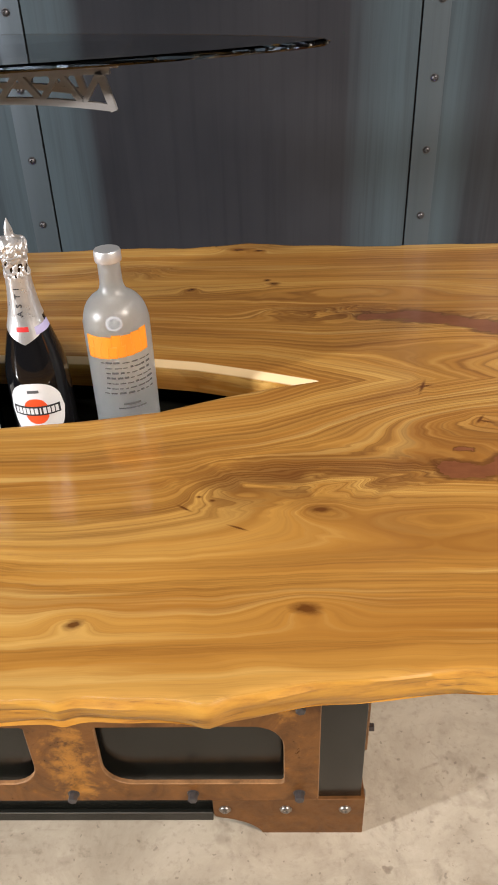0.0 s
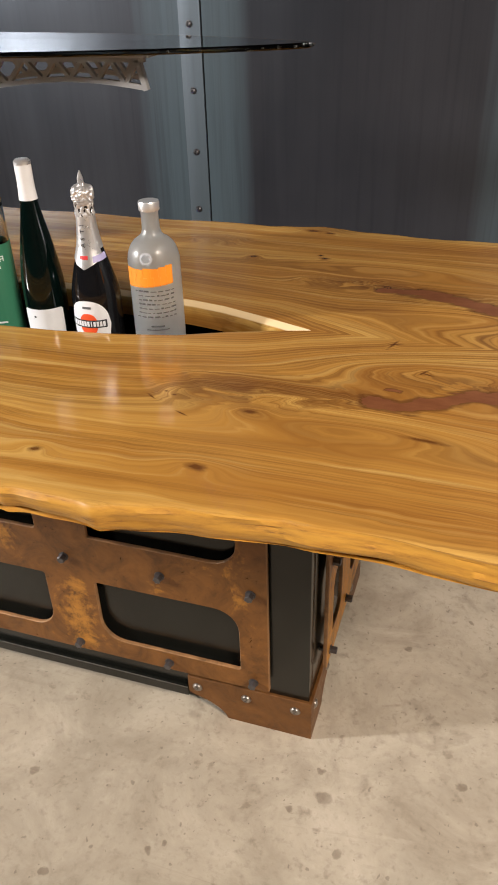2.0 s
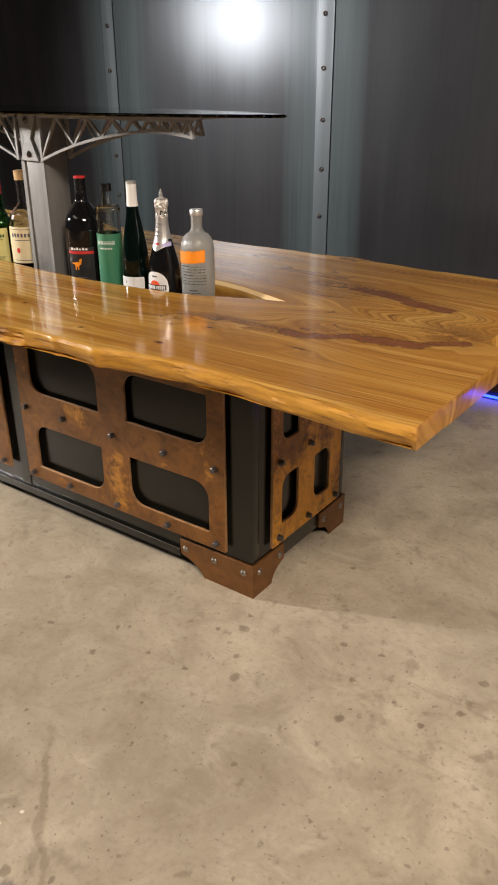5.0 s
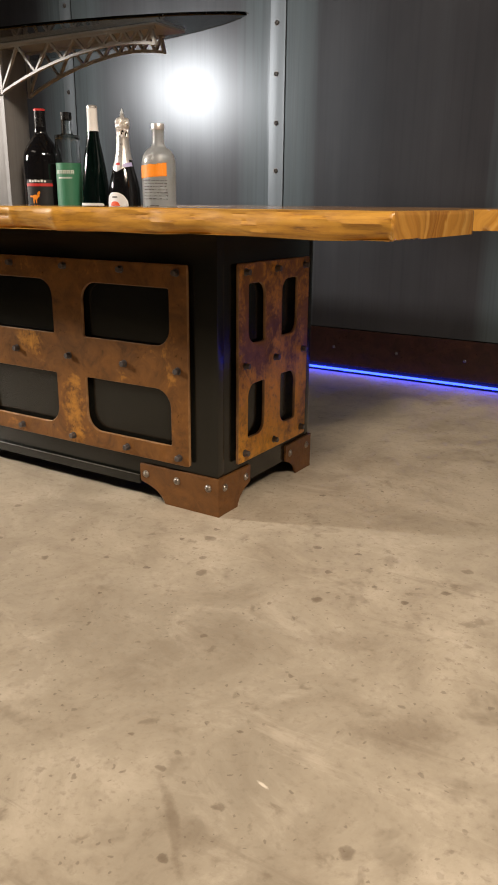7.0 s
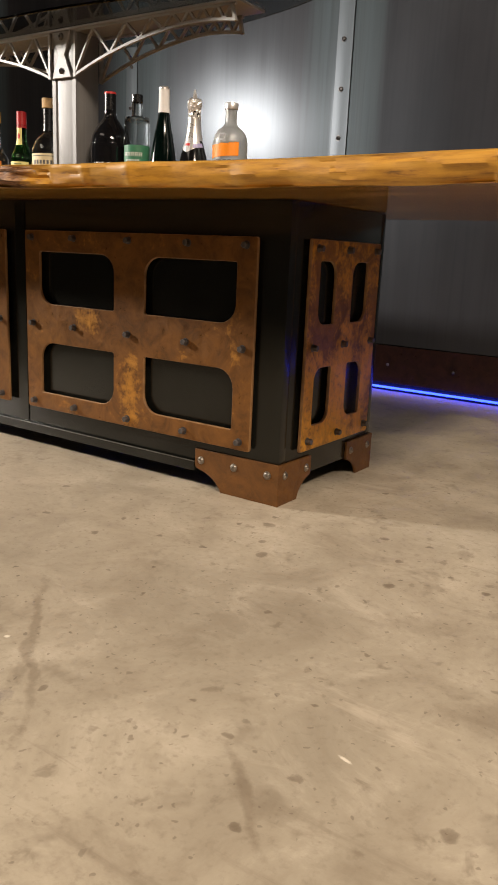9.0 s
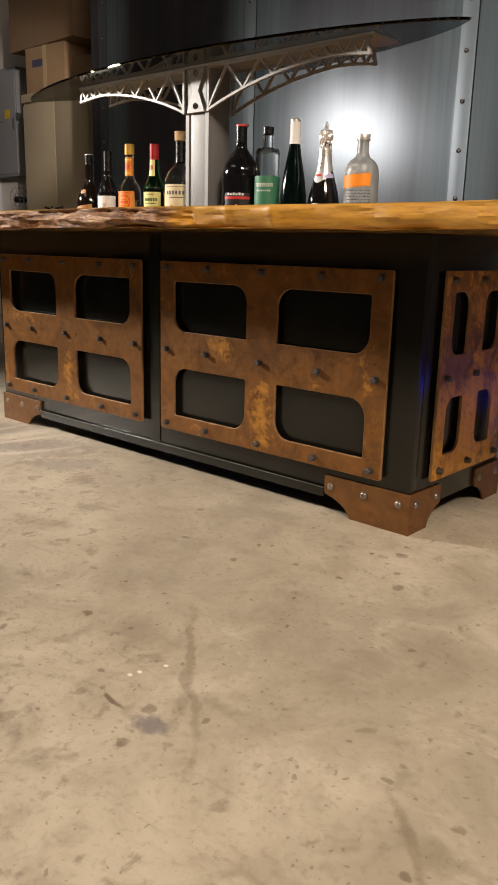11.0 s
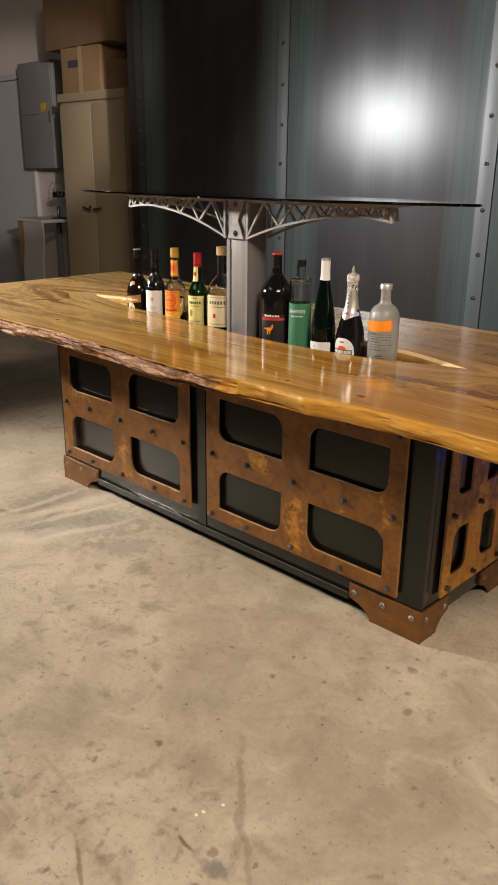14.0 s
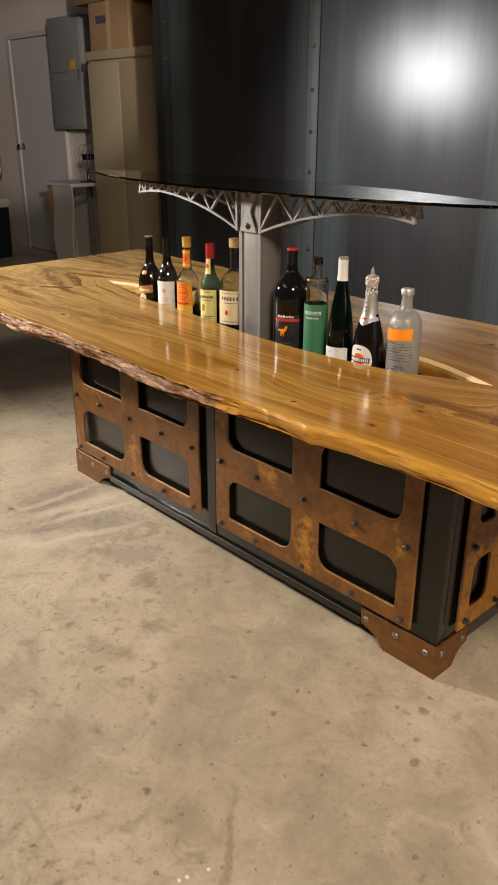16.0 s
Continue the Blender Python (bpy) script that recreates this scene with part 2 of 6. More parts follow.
def slab_wood():
    m, nt, b = material("slab_wood")
    tc = nt.nodes.new("ShaderNodeTexCoord")
    sep = nt.nodes.new("ShaderNodeSeparateXYZ")
    nt.links.new(tc.outputs["Object"], sep.inputs[0])

    def attribute(name):
        a = nt.nodes.new("ShaderNodeAttribute")
        a.attribute_name = name
        return a.outputs["Fac"]
    f, knot, resin, bark, burl, sap, rim, figure, pale, cut = (attribute(n) for n in ("grain", "knot", "resin", "bark", "burl", "sap", "edge", "figure", "pale", "end_grain"))
    depth = math_node(nt, "MULTIPLY", sep.outputs[2], math_node(nt, "SUBTRACT", 1.0, cut))
    warp = math_node(nt, "SUBTRACT", noise_tex(nt, coords(nt, (1.5, 5.5, 5.5)), 1.0, 2), 0.5)
    curl = math_node(nt, "SUBTRACT", noise_tex(nt, coords(nt, (8.0, 15.0, 15.0)), 1.0, 2, 0.5, 1.3), 0.5)
    fw = math_node(nt, "ADD", f, math_node(nt, "MULTIPLY", warp, 0.03))
    fw = math_node(nt, "ADD", fw, math_node(nt, "MULTIPLY", math_node(nt, "MULTIPLY", curl, burl), 0.17))

    def flow(sx, sf, scale, detail, rough=0.6):
        c = nt.nodes.new("ShaderNodeCombineXYZ")
        nt.links.new(math_node(nt, "MULTIPLY", sep.outputs[0], sx), c.inputs[0])
        nt.links.new(math_node(nt, "MULTIPLY", fw, sf), c.inputs[1])
        nt.links.new(math_node(nt, "MULTIPLY", depth, sf), c.inputs[2])
        return noise_tex(nt, c.outputs[0], scale, detail, rough)
    broad = flow(0.55, 11.0, 1.0, 3)
    rings = flow(1.5, 55.0, 1.0, 3, 0.55)
    thin = flow(4.5, 190.0, 1.0, 3)
    fibre = flow(16.0, 700.0, 1.0, 2)
    col = ramp(nt, broad, [(0.26, (0.225, 0.086, 0.015)), (0.42, (0.385, 0.174, 0.029)), (0.54, (0.480, 0.243, 0.046)), (0.70, (0.68, 0.420, 0.112))])
    # pale: the work light's brightness on the west end, put into the wood colour
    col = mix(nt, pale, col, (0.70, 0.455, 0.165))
    strong = ramp(nt, math_node(nt, "ADD", flow(0.4, 5.0, 1.0, 2), math_node(nt, "MULTIPLY", burl, 0.5)), [(0.40, 0.28), (0.62, 1.0)])
    col = mix(nt, math_node(nt, "MULTIPLY", strong, ramp(nt, rings, [(0.30, 0.58), (0.42, 0.22), (0.54, 0.0), (1, 0)])), col, (0.15, 0.055, 0.011))
    col = mix(nt, ramp(nt, rings, [(0.0, 0.0), (0.54, 0.0), (0.70, 0.55)]), col, (0.70, 0.47, 0.150))
    col = mix(nt, ramp(nt, thin, [(0.30, 0.16), (0.46, 0.0), (1, 0)]), col, (0.24, 0.10, 0.024))
    col = mix(nt, ramp(nt, fibre, [(0.35, 0.13), (0.5, 0.0), (1, 0)]), col, (0.22, 0.10, 0.03))
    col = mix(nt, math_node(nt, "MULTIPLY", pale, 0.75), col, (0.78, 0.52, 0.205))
    # growth rings: each year darkens slowly and ends in a sharp line
    for count, gain in ((92.0, 0.50), (200.0, 0.20)):
        year = math_node(nt, "ADD", math_node(nt, "MULTIPLY", fw, count), math_node(nt, "MULTIPLY", math_node(nt, "SUBTRACT", flow(0.9, 14.0, 1.0, 3), 0.5), 1.5))
        late = ramp(nt, math_node(nt, "FRACT", year), [(0.0, 0.95), (0.10, 0.12), (0.35, 0.0), (0.62, 0.10), (0.84, 0.50), (1.0, 1.0)])
        patchy = ramp(nt, flow(2.2, 26.0 * gain, 1.0, 2), [(0.34, 0.22), (0.56, 1.0)])
        early = math_node(nt, "MULTIPLY", ramp(nt, math_node(nt, "FRACT", year), [(0.10, 0.0), (0.30, 1.0), (0.60, 0.0)]), math_node(nt, "MULTIPLY", figure, 0.35 * gain))
        col = mix(nt, early, col, (0.70, 0.45, 0.135))
        late = math_node(nt, "MULTIPLY", math_node(nt, "MULTIPLY", late, patchy), math_node(nt, "MULTIPLY", math_node(nt, "ADD", figure, math_node(nt, "MULTIPLY", burl, 1.1)), gain))
        col = mix(nt, late, col, (0.105, 0.040, 0.010))
    # wispy dark veins that run with the grain
    for sx, sf, wide, gain in ((0.7, 30.0, 0.030, 0.55), (1.3, 75.0, 0.045, 0.38)):
        ridge = math_node(nt, "ABSOLUTE", math_node(nt, "SUBTRACT", flow(sx, sf, 1.0, 4, 0.6), 0.5))
        here = ramp(nt, flow(0.9, sf * 0.22, 1.0, 2), [(0.42, 0.12), (0.60, 1.0)])
        vein = math_node(nt, "MULTIPLY", ramp(nt, ridge, [(0.0, gain), (wide * 0.5, gain * 0.45), (wide * 1.6, 0.0)]), here)
        col = mix(nt, vein, col, (0.125, 0.046, 0.010))
    # flame-like dark streaks in the west end, where the colour is lightened
    flame = flow(1.9, 24.0, 1.0, 4, 0.62)
    flame = ramp(nt, flame, [(0.34, 0.85), (0.42, 0.40), (0.50, 0.0), (1, 0)])
    col = mix(nt, math_node(nt, "MULTIPLY", flame, math_node(nt, "MULTIPLY", pale, 1.25)), col, (0.185, 0.078, 0.018))
    # burr figure and knots
    burr = noise_tex(nt, tc.outputs["Object"], 46.0, 5, 0.7, 1.5)
    kn = ramp(nt, math_node(nt, "ADD", knot, math_node(nt, "MULTIPLY", math_node(nt, "SUBTRACT", burr, 0.5), 0.75)), [(0.34, 0.0), (0.46, 0.55), (0.62, 0.95)])
    col = mix(nt, kn, col, (0.085, 0.026, 0.005))
    # small dark eyes and checks
    frayed = math_node(nt, "MULTIPLY", math_node(nt, "SUBTRACT", noise_tex(nt, coords(nt, (60, 150, 60)), 1.0, 4, 0.7), 0.5), 1.7)
    for cx, cy, a, c, turn in ((0.068, 0.570, 0.0150, 0.0080, -8), (-0.149, 0.553, 0.0100, 0.0060, 20), (0.090, 0.717, 0.012, 0.0058, 0),
                               (0.305, 0.894, 0.012, 0.0024, 55), (0.312, 0.889, 0.010, 0.0022, -20), (0.246, 0.979, 0.018, 0.0026, 70), (0.250, 0.981, 0.012, 0.0022, 15),
                               (0.047, 1.350, 0.012, 0.0070, 0), (0.035, 1.366, 0.007, 0.0060, 30), (-0.02, 1.522, 0.018, 0.0070, 0), (0.02, 1.515, 0.013, 0.0065, 0), (-0.10, 1.33, 0.010, 0.0055, 20),
                               (0.0, 0.688, 0.012, 0.0016, -25), (-0.06, 0.722, 0.010, 0.0018, -35), (-0.03, 0.735, 0.004, 0.0026, 0), (-0.045, 0.742, 0.004, 0.0024, 0),
                               (-1.28, 0.60, 0.016, 0.0080, 0), (-0.42, 0.62, 0.009, 0.0050, 0), (0.33, 0.705, 0.030, 0.0045, -6)):
        mp = nt.nodes.new("ShaderNodeMapping")
        mp.vector_type = "TEXTURE"
        mp.inputs["Location"].default_value = (cx, cy, 0.73)
        mp.inputs["Rotation"].default_value = (0, 0, radians(turn))
        mp.inputs["Scale"].default_value = (a, c, 0.05)
        nt.links.new(tc.outputs["Object"], mp.inputs[0])
        away = nt.nodes.new("ShaderNodeVectorMath")
        away.operation = "LENGTH"
        nt.links.new(mp.outputs[0], away.inputs[0])
        col = mix(nt, ramp(nt, math_node(nt, "ADD", math_node(nt, "MULTIPLY", away.outputs["Value"], 0.5), math_node(nt, "MULTIPLY", frayed, 0.25)), [(0.20, 0.92), (0.38, 0.50), (0.66, 0.0)]), col, (0.095, 0.030, 0.007))
    dusk = math_node(nt, "MULTIPLY", burl, ramp(nt, curl, [(0.0, 0.85), (0.10, 0.0)]))
    col = mix(nt, dusk, col, (0.125, 0.045, 0.011))
    # filled hollows
    ragged = math_node(nt, "SUBTRACT", noise_tex(nt, coords(nt, (20, 46, 30)), 1.0, 4, 0.5, 0.9), 0.5)
    edge = math_node(nt, "ADD", resin, math_node(nt, "MULTIPLY", ragged, 1.15))
    col = mix(nt, ramp(nt, edge, [(0.28, 0.0), (0.46, 0.65), (0.53, 0.75)]), col, (0.09, 0.032, 0.010))
    res = ramp(nt, edge, [(0.55, 0.0), (0.58, 1.0)])
    col = mix(nt, res, col, ramp(nt, noise_tex(nt, coords(nt, (25, 60, 25)), 1.0, 5, 0.65), [(0.35, (0.165, 0.058, 0.022)), (0.65, (0.205, 0.076, 0.029))]))
    pits = noise_tex(nt, coords(nt, (16, 90, 130)), 1.0, 6, 0.68)
    rimcol = ramp(nt, pits, [(0.30, (0.11, 0.038, 0.006)), (0.39, (0.42, 0.185, 0.018)), (0.54, (0.57, 0.280, 0.027)), (0.74, (0.62, 0.32, 0.036))])
    col = mix(nt, math_node(nt, "MULTIPLY", rim, 0.75), col, rimcol)
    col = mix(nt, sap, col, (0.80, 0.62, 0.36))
    # bark side of the live edge
    chip = noise_tex(nt, coords(nt, (13, 62, 62)), 1.0, 6, 0.7, 1.2)
    bcol = ramp(nt, chip, [(0.36, (0.040, 0.015, 0.006)), (0.46, (0.19, 0.080, 0.028)), (0.60, (0.38, 0.185, 0.078))])
    flake = math_node(nt, "ADD", math_node(nt, "MULTIPLY", noise_tex(nt, coords(nt, (7, 30, 30)), 1.0, 4, 0.6, 1.0), 0.7), math_node(nt, "MULTIPLY", chip, 0.3))
    bcol = mix(nt, ramp(nt, flake, [(0.51, 0.0), (0.60, 0.75)]), bcol, (0.60, 0.38, 0.225))
    swirl = math_node(nt, "ABSOLUTE", math_node(nt, "SUBTRACT", noise_tex(nt, coords(nt, (7, 26, 38)), 1.0, 2, 0.5, 2.0), 0.5))
    bcol = mix(nt, ramp(nt, swirl, [(0.0, 0.75), (0.012, 0.40), (0.030, 0.0)]), bcol, (0.060, 0.022, 0.009))
    bk = ramp(nt, math_node(nt, "ADD", bark, math_node(nt, "MULTIPLY", math_node(nt, "SUBTRACT", chip, 0.5), 0.9)), [(0.42, 0.0), (0.58, 1.0)])
    col = mix(nt, bk, col, bcol)
    nt.links.new(col, b.inputs["Base Color"])
    gloss = math_node(nt, "ADD", ramp(nt, broad, [(0.3, 0.10), (0.7, 0.145)]), math_node(nt, "MULTIPLY", rim, 0.40))
    nt.links.new(math_node(nt, "ADD", gloss, math_node(nt, "MULTIPLY", bk, 0.20)), b.inputs["Roughness"])
    b.inputs["IOR"].default_value = 1.52
    h = math_node(nt, "ADD", math_node(nt, "MULTIPLY", thin, 0.04), math_node(nt, "MULTIPLY", math_node(nt, "MULTIPLY", math_node(nt, "ADD", math_node(nt, "MULTIPLY", ramp(nt, swirl, [(0.0, 0.0), (0.06, 1.0)]), 0.5), math_node(nt, "MULTIPLY", noise_tex(nt, coords(nt, (22, 170, 170)), 1.0, 3, 0.6, 0.8), 0.40)), bk), 1.5))
    bump(nt, b, h, 0.5, 0.004)
    return m


def rusted_steel(name, dark, mid, bright, share, rough=0.48, blooms=()):
    """Patinated plate: brown ground, orange bloom in a few places, dark pitting; each plate differs."""
    m, nt, b = material(name)
    tc = nt.nodes.new("ShaderNodeTexCoord")
    info = nt.nodes.new("ShaderNodeObjectInfo")
    shift = nt.nodes.new("ShaderNodeVectorMath")
    shift.operation = "ADD"
    far = math_node(nt, "MULTIPLY", info.outputs["Random"], 37.0)
    nt.links.new(tc.outputs["Object"], shift.inputs[0])
    nt.links.new(far, shift.inputs[1])
    v = shift.outputs[0]
    runs = nt.nodes.new("ShaderNodeMapping")
    runs.inputs["Scale"].default_value = (1.5, 1.5, 0.55)
    nt.links.new(v, runs.inputs[0])
    big = noise_tex(nt, runs.outputs[0], 5.0, 5, 0.62, 0.9)
    mid_n = noise_tex(nt, v, 17.0, 6, 0.68, 1.0)
    fine = noise_tex(nt, v, 75.0, 5, 0.7, 0.4)
    col = ramp(nt, mid_n, [(0.30, dark), (0.52, mid), (0.72, tuple(c * 1.3 for c in mid))])
    patch = math_node(nt, "ADD", math_node(nt, "MULTIPLY", big, 0.62), math_node(nt, "MULTIPLY", mid_n, 0.42))
    crust = math_node(nt, "ADD", patch, math_node(nt, "MULTIPLY", math_node(nt, "SUBTRACT", fine, 0.5), 0.36))
    for bx, bz, sx, sz, gain in blooms:
        far_off = nt.nodes.new("ShaderNodeVectorMath")
        far_off.operation = "LENGTH"
        mp = nt.nodes.new("ShaderNodeMapping")
        mp.inputs["Scale"].default_value = (1 / sx, 0, 1 / sz)
        mp.inputs["Location"].default_value = (-bx / sx, 0, -bz / sz)
        nt.links.new(tc.outputs["Object"], mp.inputs[0])
        nt.links.new(mp.outputs[0], far_off.inputs[0])
        crust = math_node(nt, "ADD", crust, ramp(nt, far_off.outputs["Value"], [(0.0, gain), (1.0, 0.0)]))
    col = mix(nt, ramp(nt, crust, [(share - 0.02, 0.0), (share + 0.09, 0.50), (share + 0.24, 0.85)]), col, bright)
    # pale scuffs rubbed along the plate
    rub = noise_tex(nt, v, 11.0, 7, 0.75, 1.6)
    col = mix(nt, ramp(nt, rub, [(0.56, 0.0), (0.74, 0.32)]), col, (mid[0] * 2.0, mid[1] * 2.1, mid[2] * 1.7))
    col = mix(nt, ramp(nt, fine, [(0.28, 0.45), (0.45, 0.0), (1, 0)]), col, tuple(c * 0.5 for c in dark))
    nt.links.new(col, b.inputs["Base Color"])
    b.inputs["Metallic"].default_value = 0.30
    nt.links.new(ramp(nt, fine, [(0.3, rough - 0.1), (0.7, rough + 0.14)]), b.inputs["Roughness"])
    bump(nt, b, math_node(nt, "ADD", fine, mid_n), 0.22, 0.0015)
    return m


def wall_steel(name, rubbed=False):
    """Dark hot-rolled sheet: bluish mill bands by the seams, soft upright streaks; the bolted edges are rubbed duller and paler."""
    m, nt, b = material(name)
    nt.nodes.remove(b)
    tc = nt.nodes.new("ShaderNodeTexCoord")
    sep = nt.nodes.new("ShaderNodeSeparateXYZ")
    nt.links.new(tc.outputs["Object"], sep.inputs[0])
    info = nt.nodes.new("ShaderNodeObjectInfo")
    shift = nt.nodes.new("ShaderNodeVectorMath")
    shift.operation = "MULTIPLY_ADD"
    nt.links.new(info.outputs["Random"], shift.inputs[0])
    shift.inputs[1].default_value = (31.0, 17.0, 11.0)
    nt.links.new(tc.outputs["Object"], shift.inputs[2])

    def stretched(sx, sz, detail=5, rough=0.6):
        mp = nt.nodes.new("ShaderNodeMapping")
        mp.inputs["Scale"].default_value = (sx, 1, sz)
        nt.links.new(shift.outputs[0], mp.inputs[0])
        return noise_tex(nt, mp.outputs[0], 1.0, detail, rough)
    streak, cloud, fine, wide = stretched(9.0, 0.30), stretched(1.6, 1.0, 4), stretched(55, 1.2, 4), stretched(3.2, 0.16, 3)
    ax = math_node(nt, "ABSOLUTE", sep.outputs[0])
    edge = math_node(nt, "ADD", ax, math_node(nt, "MULTIPLY", math_node(nt, "SUBTRACT", streak, 0.5), 0.20))
    band = ramp(nt, edge, [(0.36, 0.0), (0.44, 0.55), (0.50, 0.85), (0.60, 0.75)])
    paint = ramp(nt, cloud, [(0.3, (0.020, 0.021, 0.025)), (0.7, (0.036, 0.036, 0.041))])
    paint = mix(nt, band, paint, (0.068, 0.092, 0.106))
    paint = mix(nt, ramp(nt, streak, [(0.52, 0.0), (0.75, 0.35)]), paint, (0.034, 0.035, 0.039))
    paint = mix(nt, ramp(nt, fine, [(0.34, 0.25), (0.52, 0.0), (1, 0)]), paint, (0.014, 0.014, 0.017))
    if rubbed:
        paint = mix(nt, 0.5, paint, (0.056, 0.065, 0.072))
    dull = nt.nodes.new("ShaderNodeBsdfDiffuse")
    nt.links.new(paint, dull.inputs["Color"])
    height = math_node(nt, "ADD", cloud, math_node(nt, "MULTIPLY", fine, 0.04))
    bp = node(nt, "ShaderNodeBump", Strength=0.10, Distance=0.004)
    nt.links.new(height, bp.inputs["Height"])
    nt.links.new(bp.outputs[0], dull.inputs["Normal"])
    last = dull.outputs[0]
    # a close sheen over a wider one, both combed upright by the rolling
    for tone, base in (((0.0168, 0.228), (0.0150, 0.41)) if not rubbed else ((0.017, 0.28), (0.048, 0.45))):
        g = nt.nodes.new("ShaderNodeBsdfAnisotropic")
        g.distribution = "BECKMANN"
        comb = math_node(nt, "ADD", math_node(nt, "MULTIPLY", streak, 0.7), math_node(nt, "MULTIPLY", wide, 0.6))
        nt.links.new(mix(nt, ramp(nt, comb, [(0.45, 0.0), (0.85, 1.0)]), (tone * 0.56, tone * 0.63, tone * 0.73), (tone * 1.05, tone * 1.18, tone * 1.36)), g.inputs["Color"])
        nt.links.new(math_node(nt, "ADD", math_node(nt, "MULTIPLY", streak, 0.08), base - 0.03), g.inputs["Roughness"])
        nt.links.new(bp.outputs[0], g.inputs["Normal"])
        both = nt.nodes.new("ShaderNodeAddShader")
        nt.links.new(last, both.inputs[0])
        nt.links.new(g.outputs[0], both.inputs[1])
        last = both.outputs[0]
    nt.links.new(last, nt.nodes["Material Output"].inputs["Surface"])
    return m


def brushed(name, colour, rough=0.32, axis=2):
    m, nt, b = material(name)
    sc = [60, 60, 60]
    sc[axis] = 2
    n = noise_tex(nt, coords(nt, tuple(sc)), 1.0, 5, 0.65)
    c = noise_tex(nt, coords(nt), 9.0, 4)
    col = ramp(nt, n, [(0.3, tuple(x * 0.7 for x in colour)), (0.7, colour)])
    col = mix(nt, ramp(nt, c, [(0.3, 0.4), (0.6, 0.0)]), col, tuple(x * 0.55 for x in colour))
    nt.links.new(col, b.inputs["Base Color"])
    b.inputs["Metallic"].default_value = 0.9
    nt.links.new(ramp(nt, n, [(0.3, rough - 0.06), (0.7, rough + 0.1)]), b.inputs["Roughness"])
    return m


def glow(name, colour, strength):
    m, nt, b = material(name)
    b.inputs["Base Color"].default_value = (0.03, 0.03, 0.06, 1)
    b.inputs["Emission Color"].default_value = (*colour, 1)
    b.inputs["Emission Strength"].default_value = strength
    return m


M_FLOOR = concrete()
M_SLAB = slab_wood()
M_RUST = rusted_steel("rusted_steel", (0.098, 0.040, 0.010), (0.182, 0.076, 0.018), (0.64, 0.29, 0.042), 0.625, 0.37,
                      ((0.225, 0.262, 0.10, 0.05, 0.16), (0.392, 0.13, 0.05, 0.16, 0.24), (0.46, 0.03, 0.20, 0.03, 0.08), (0.08, 0.455, 0.10, 0.03, 0.08)))
M_WORN = plain("worn_rust_edge", (0.26, 0.135, 0.055), 0.5, 0.15, 0.45, 30.0)
M_RUST_BRIGHT = rusted_steel("bright_rusted_steel", (0.120, 0.046, 0.010), (0.250, 0.104, 0.019), (0.90, 0.42, 0.042), 0.540, 0.42,
                             ((0.17, 0.06, 0.20, 0.20, 0.24), (0.165, 0.24, 0.07, 0.16, 0.18), (0.04, 0.20, 0.06, 0.16, 0.16), (0.31, 0.22, 0.06, 0.14, 0.16)))
M_FOOT = rusted_steel("brown_steel", (0.100, 0.041, 0.011), (0.150, 0.063, 0.016), (0.22, 0.098, 0.025), 0.62, 0.45)
M_BODY = plain("dark_painted_steel", (0.0075, 0.0080, 0.0066), 0.19, 0.0, 0.2, 6.0, 0.05)
M_BODY.node_tree.nodes["Principled BSDF"].inputs["Specular IOR Level"].default_value = 0.50
M_WALL = wall_steel("hot_rolled_steel")
M_SEAM = wall_steel("bolted_sheet_edge", True)
M_JOINT = plain("joint_shadow_steel", (0.008, 0.008, 0.009), 0.7, 0, 0.1, 6.0)
M_KICK = rusted_steel("kick_plate_steel", (0.016, 0.008, 0.008), (0.034, 0.014, 0.012), (0.06, 0.026, 0.016), 0.62, 0.35)
M_BOLT = plain("dark_bolt", (0.13, 0.125, 0.13), 0.36, 0.85, 0.3, 60)
M_PANEL_BOLT = plain("oiled_bolt", (0.095, 0.088, 0.090), 0.42, 0.6, 0.3, 60)
M_BOLT_BRIGHT = plain("zinc_bolt", (0.33, 0.30, 0.27), 0.33, 0.95, 0.2, 80)
M_RAIL = brushed("worn_rail", (0.30, 0.30, 0.29), 0.38, 0)
M_POST = brushed("mill_steel", (0.25, 0.25, 0.255), 0.50)
M_POST.node_tree.nodes["Principled BSDF"].inputs["Metallic"].default_value = 0.40
M_TRUSS = brushed("bright_steel", (0.34, 0.34, 0.345), 0.48, 0)
M_TRUSS.node_tree.nodes["Principled BSDF"].inputs["Metallic"].default_value = 0.28
M_GLASS = glass("smoked_glass", (0.27, 0.30, 0.31), 0.0, 1.5)
M_CHIP = glass("chipped_glass_edge", (0.75, 0.80, 0.80), 0.18, 1.5)
M_PLASTER = plain("wall_paint", (0.54, 0.50, 0.47), 0.7, 0, 0.06, 2.0, 0.1)
M_DIM = plain("dark_wall_paint", (0.035, 0.035, 0.037), 0.8, 0, 0.1, 2.0)
M_CEILING = plain("ceiling_paint", (0.035, 0.035, 0.035), 0.8, 0, 0.1, 2.0)
M_CABINET = plain("putty_painted_steel", (0.43, 0.365, 0.255), 0.38, 0, 0.05, 3.0)
M_CARD = plain("cardboard", (0.33, 0.215, 0.12), 0.75, 0, 0.10, 5.0, 0.1)
M_CARD_DARK = plain("old_cardboard", (0.24, 0.155, 0.09), 0.78, 0, 0.12, 5.0, 0.1)
M_GREY = plain("grey_enamel", (0.20, 0.205, 0.215), 0.45, 0, 0.06, 4.0)
M_DOOR = plain("door_paint", (0.44, 0.44, 0.46), 0.5, 0, 0.04, 3.0)
M_WHITE = plain("white_laminate", (0.50, 0.50, 0.50), 0.5, 0, 0.05, 4.0)
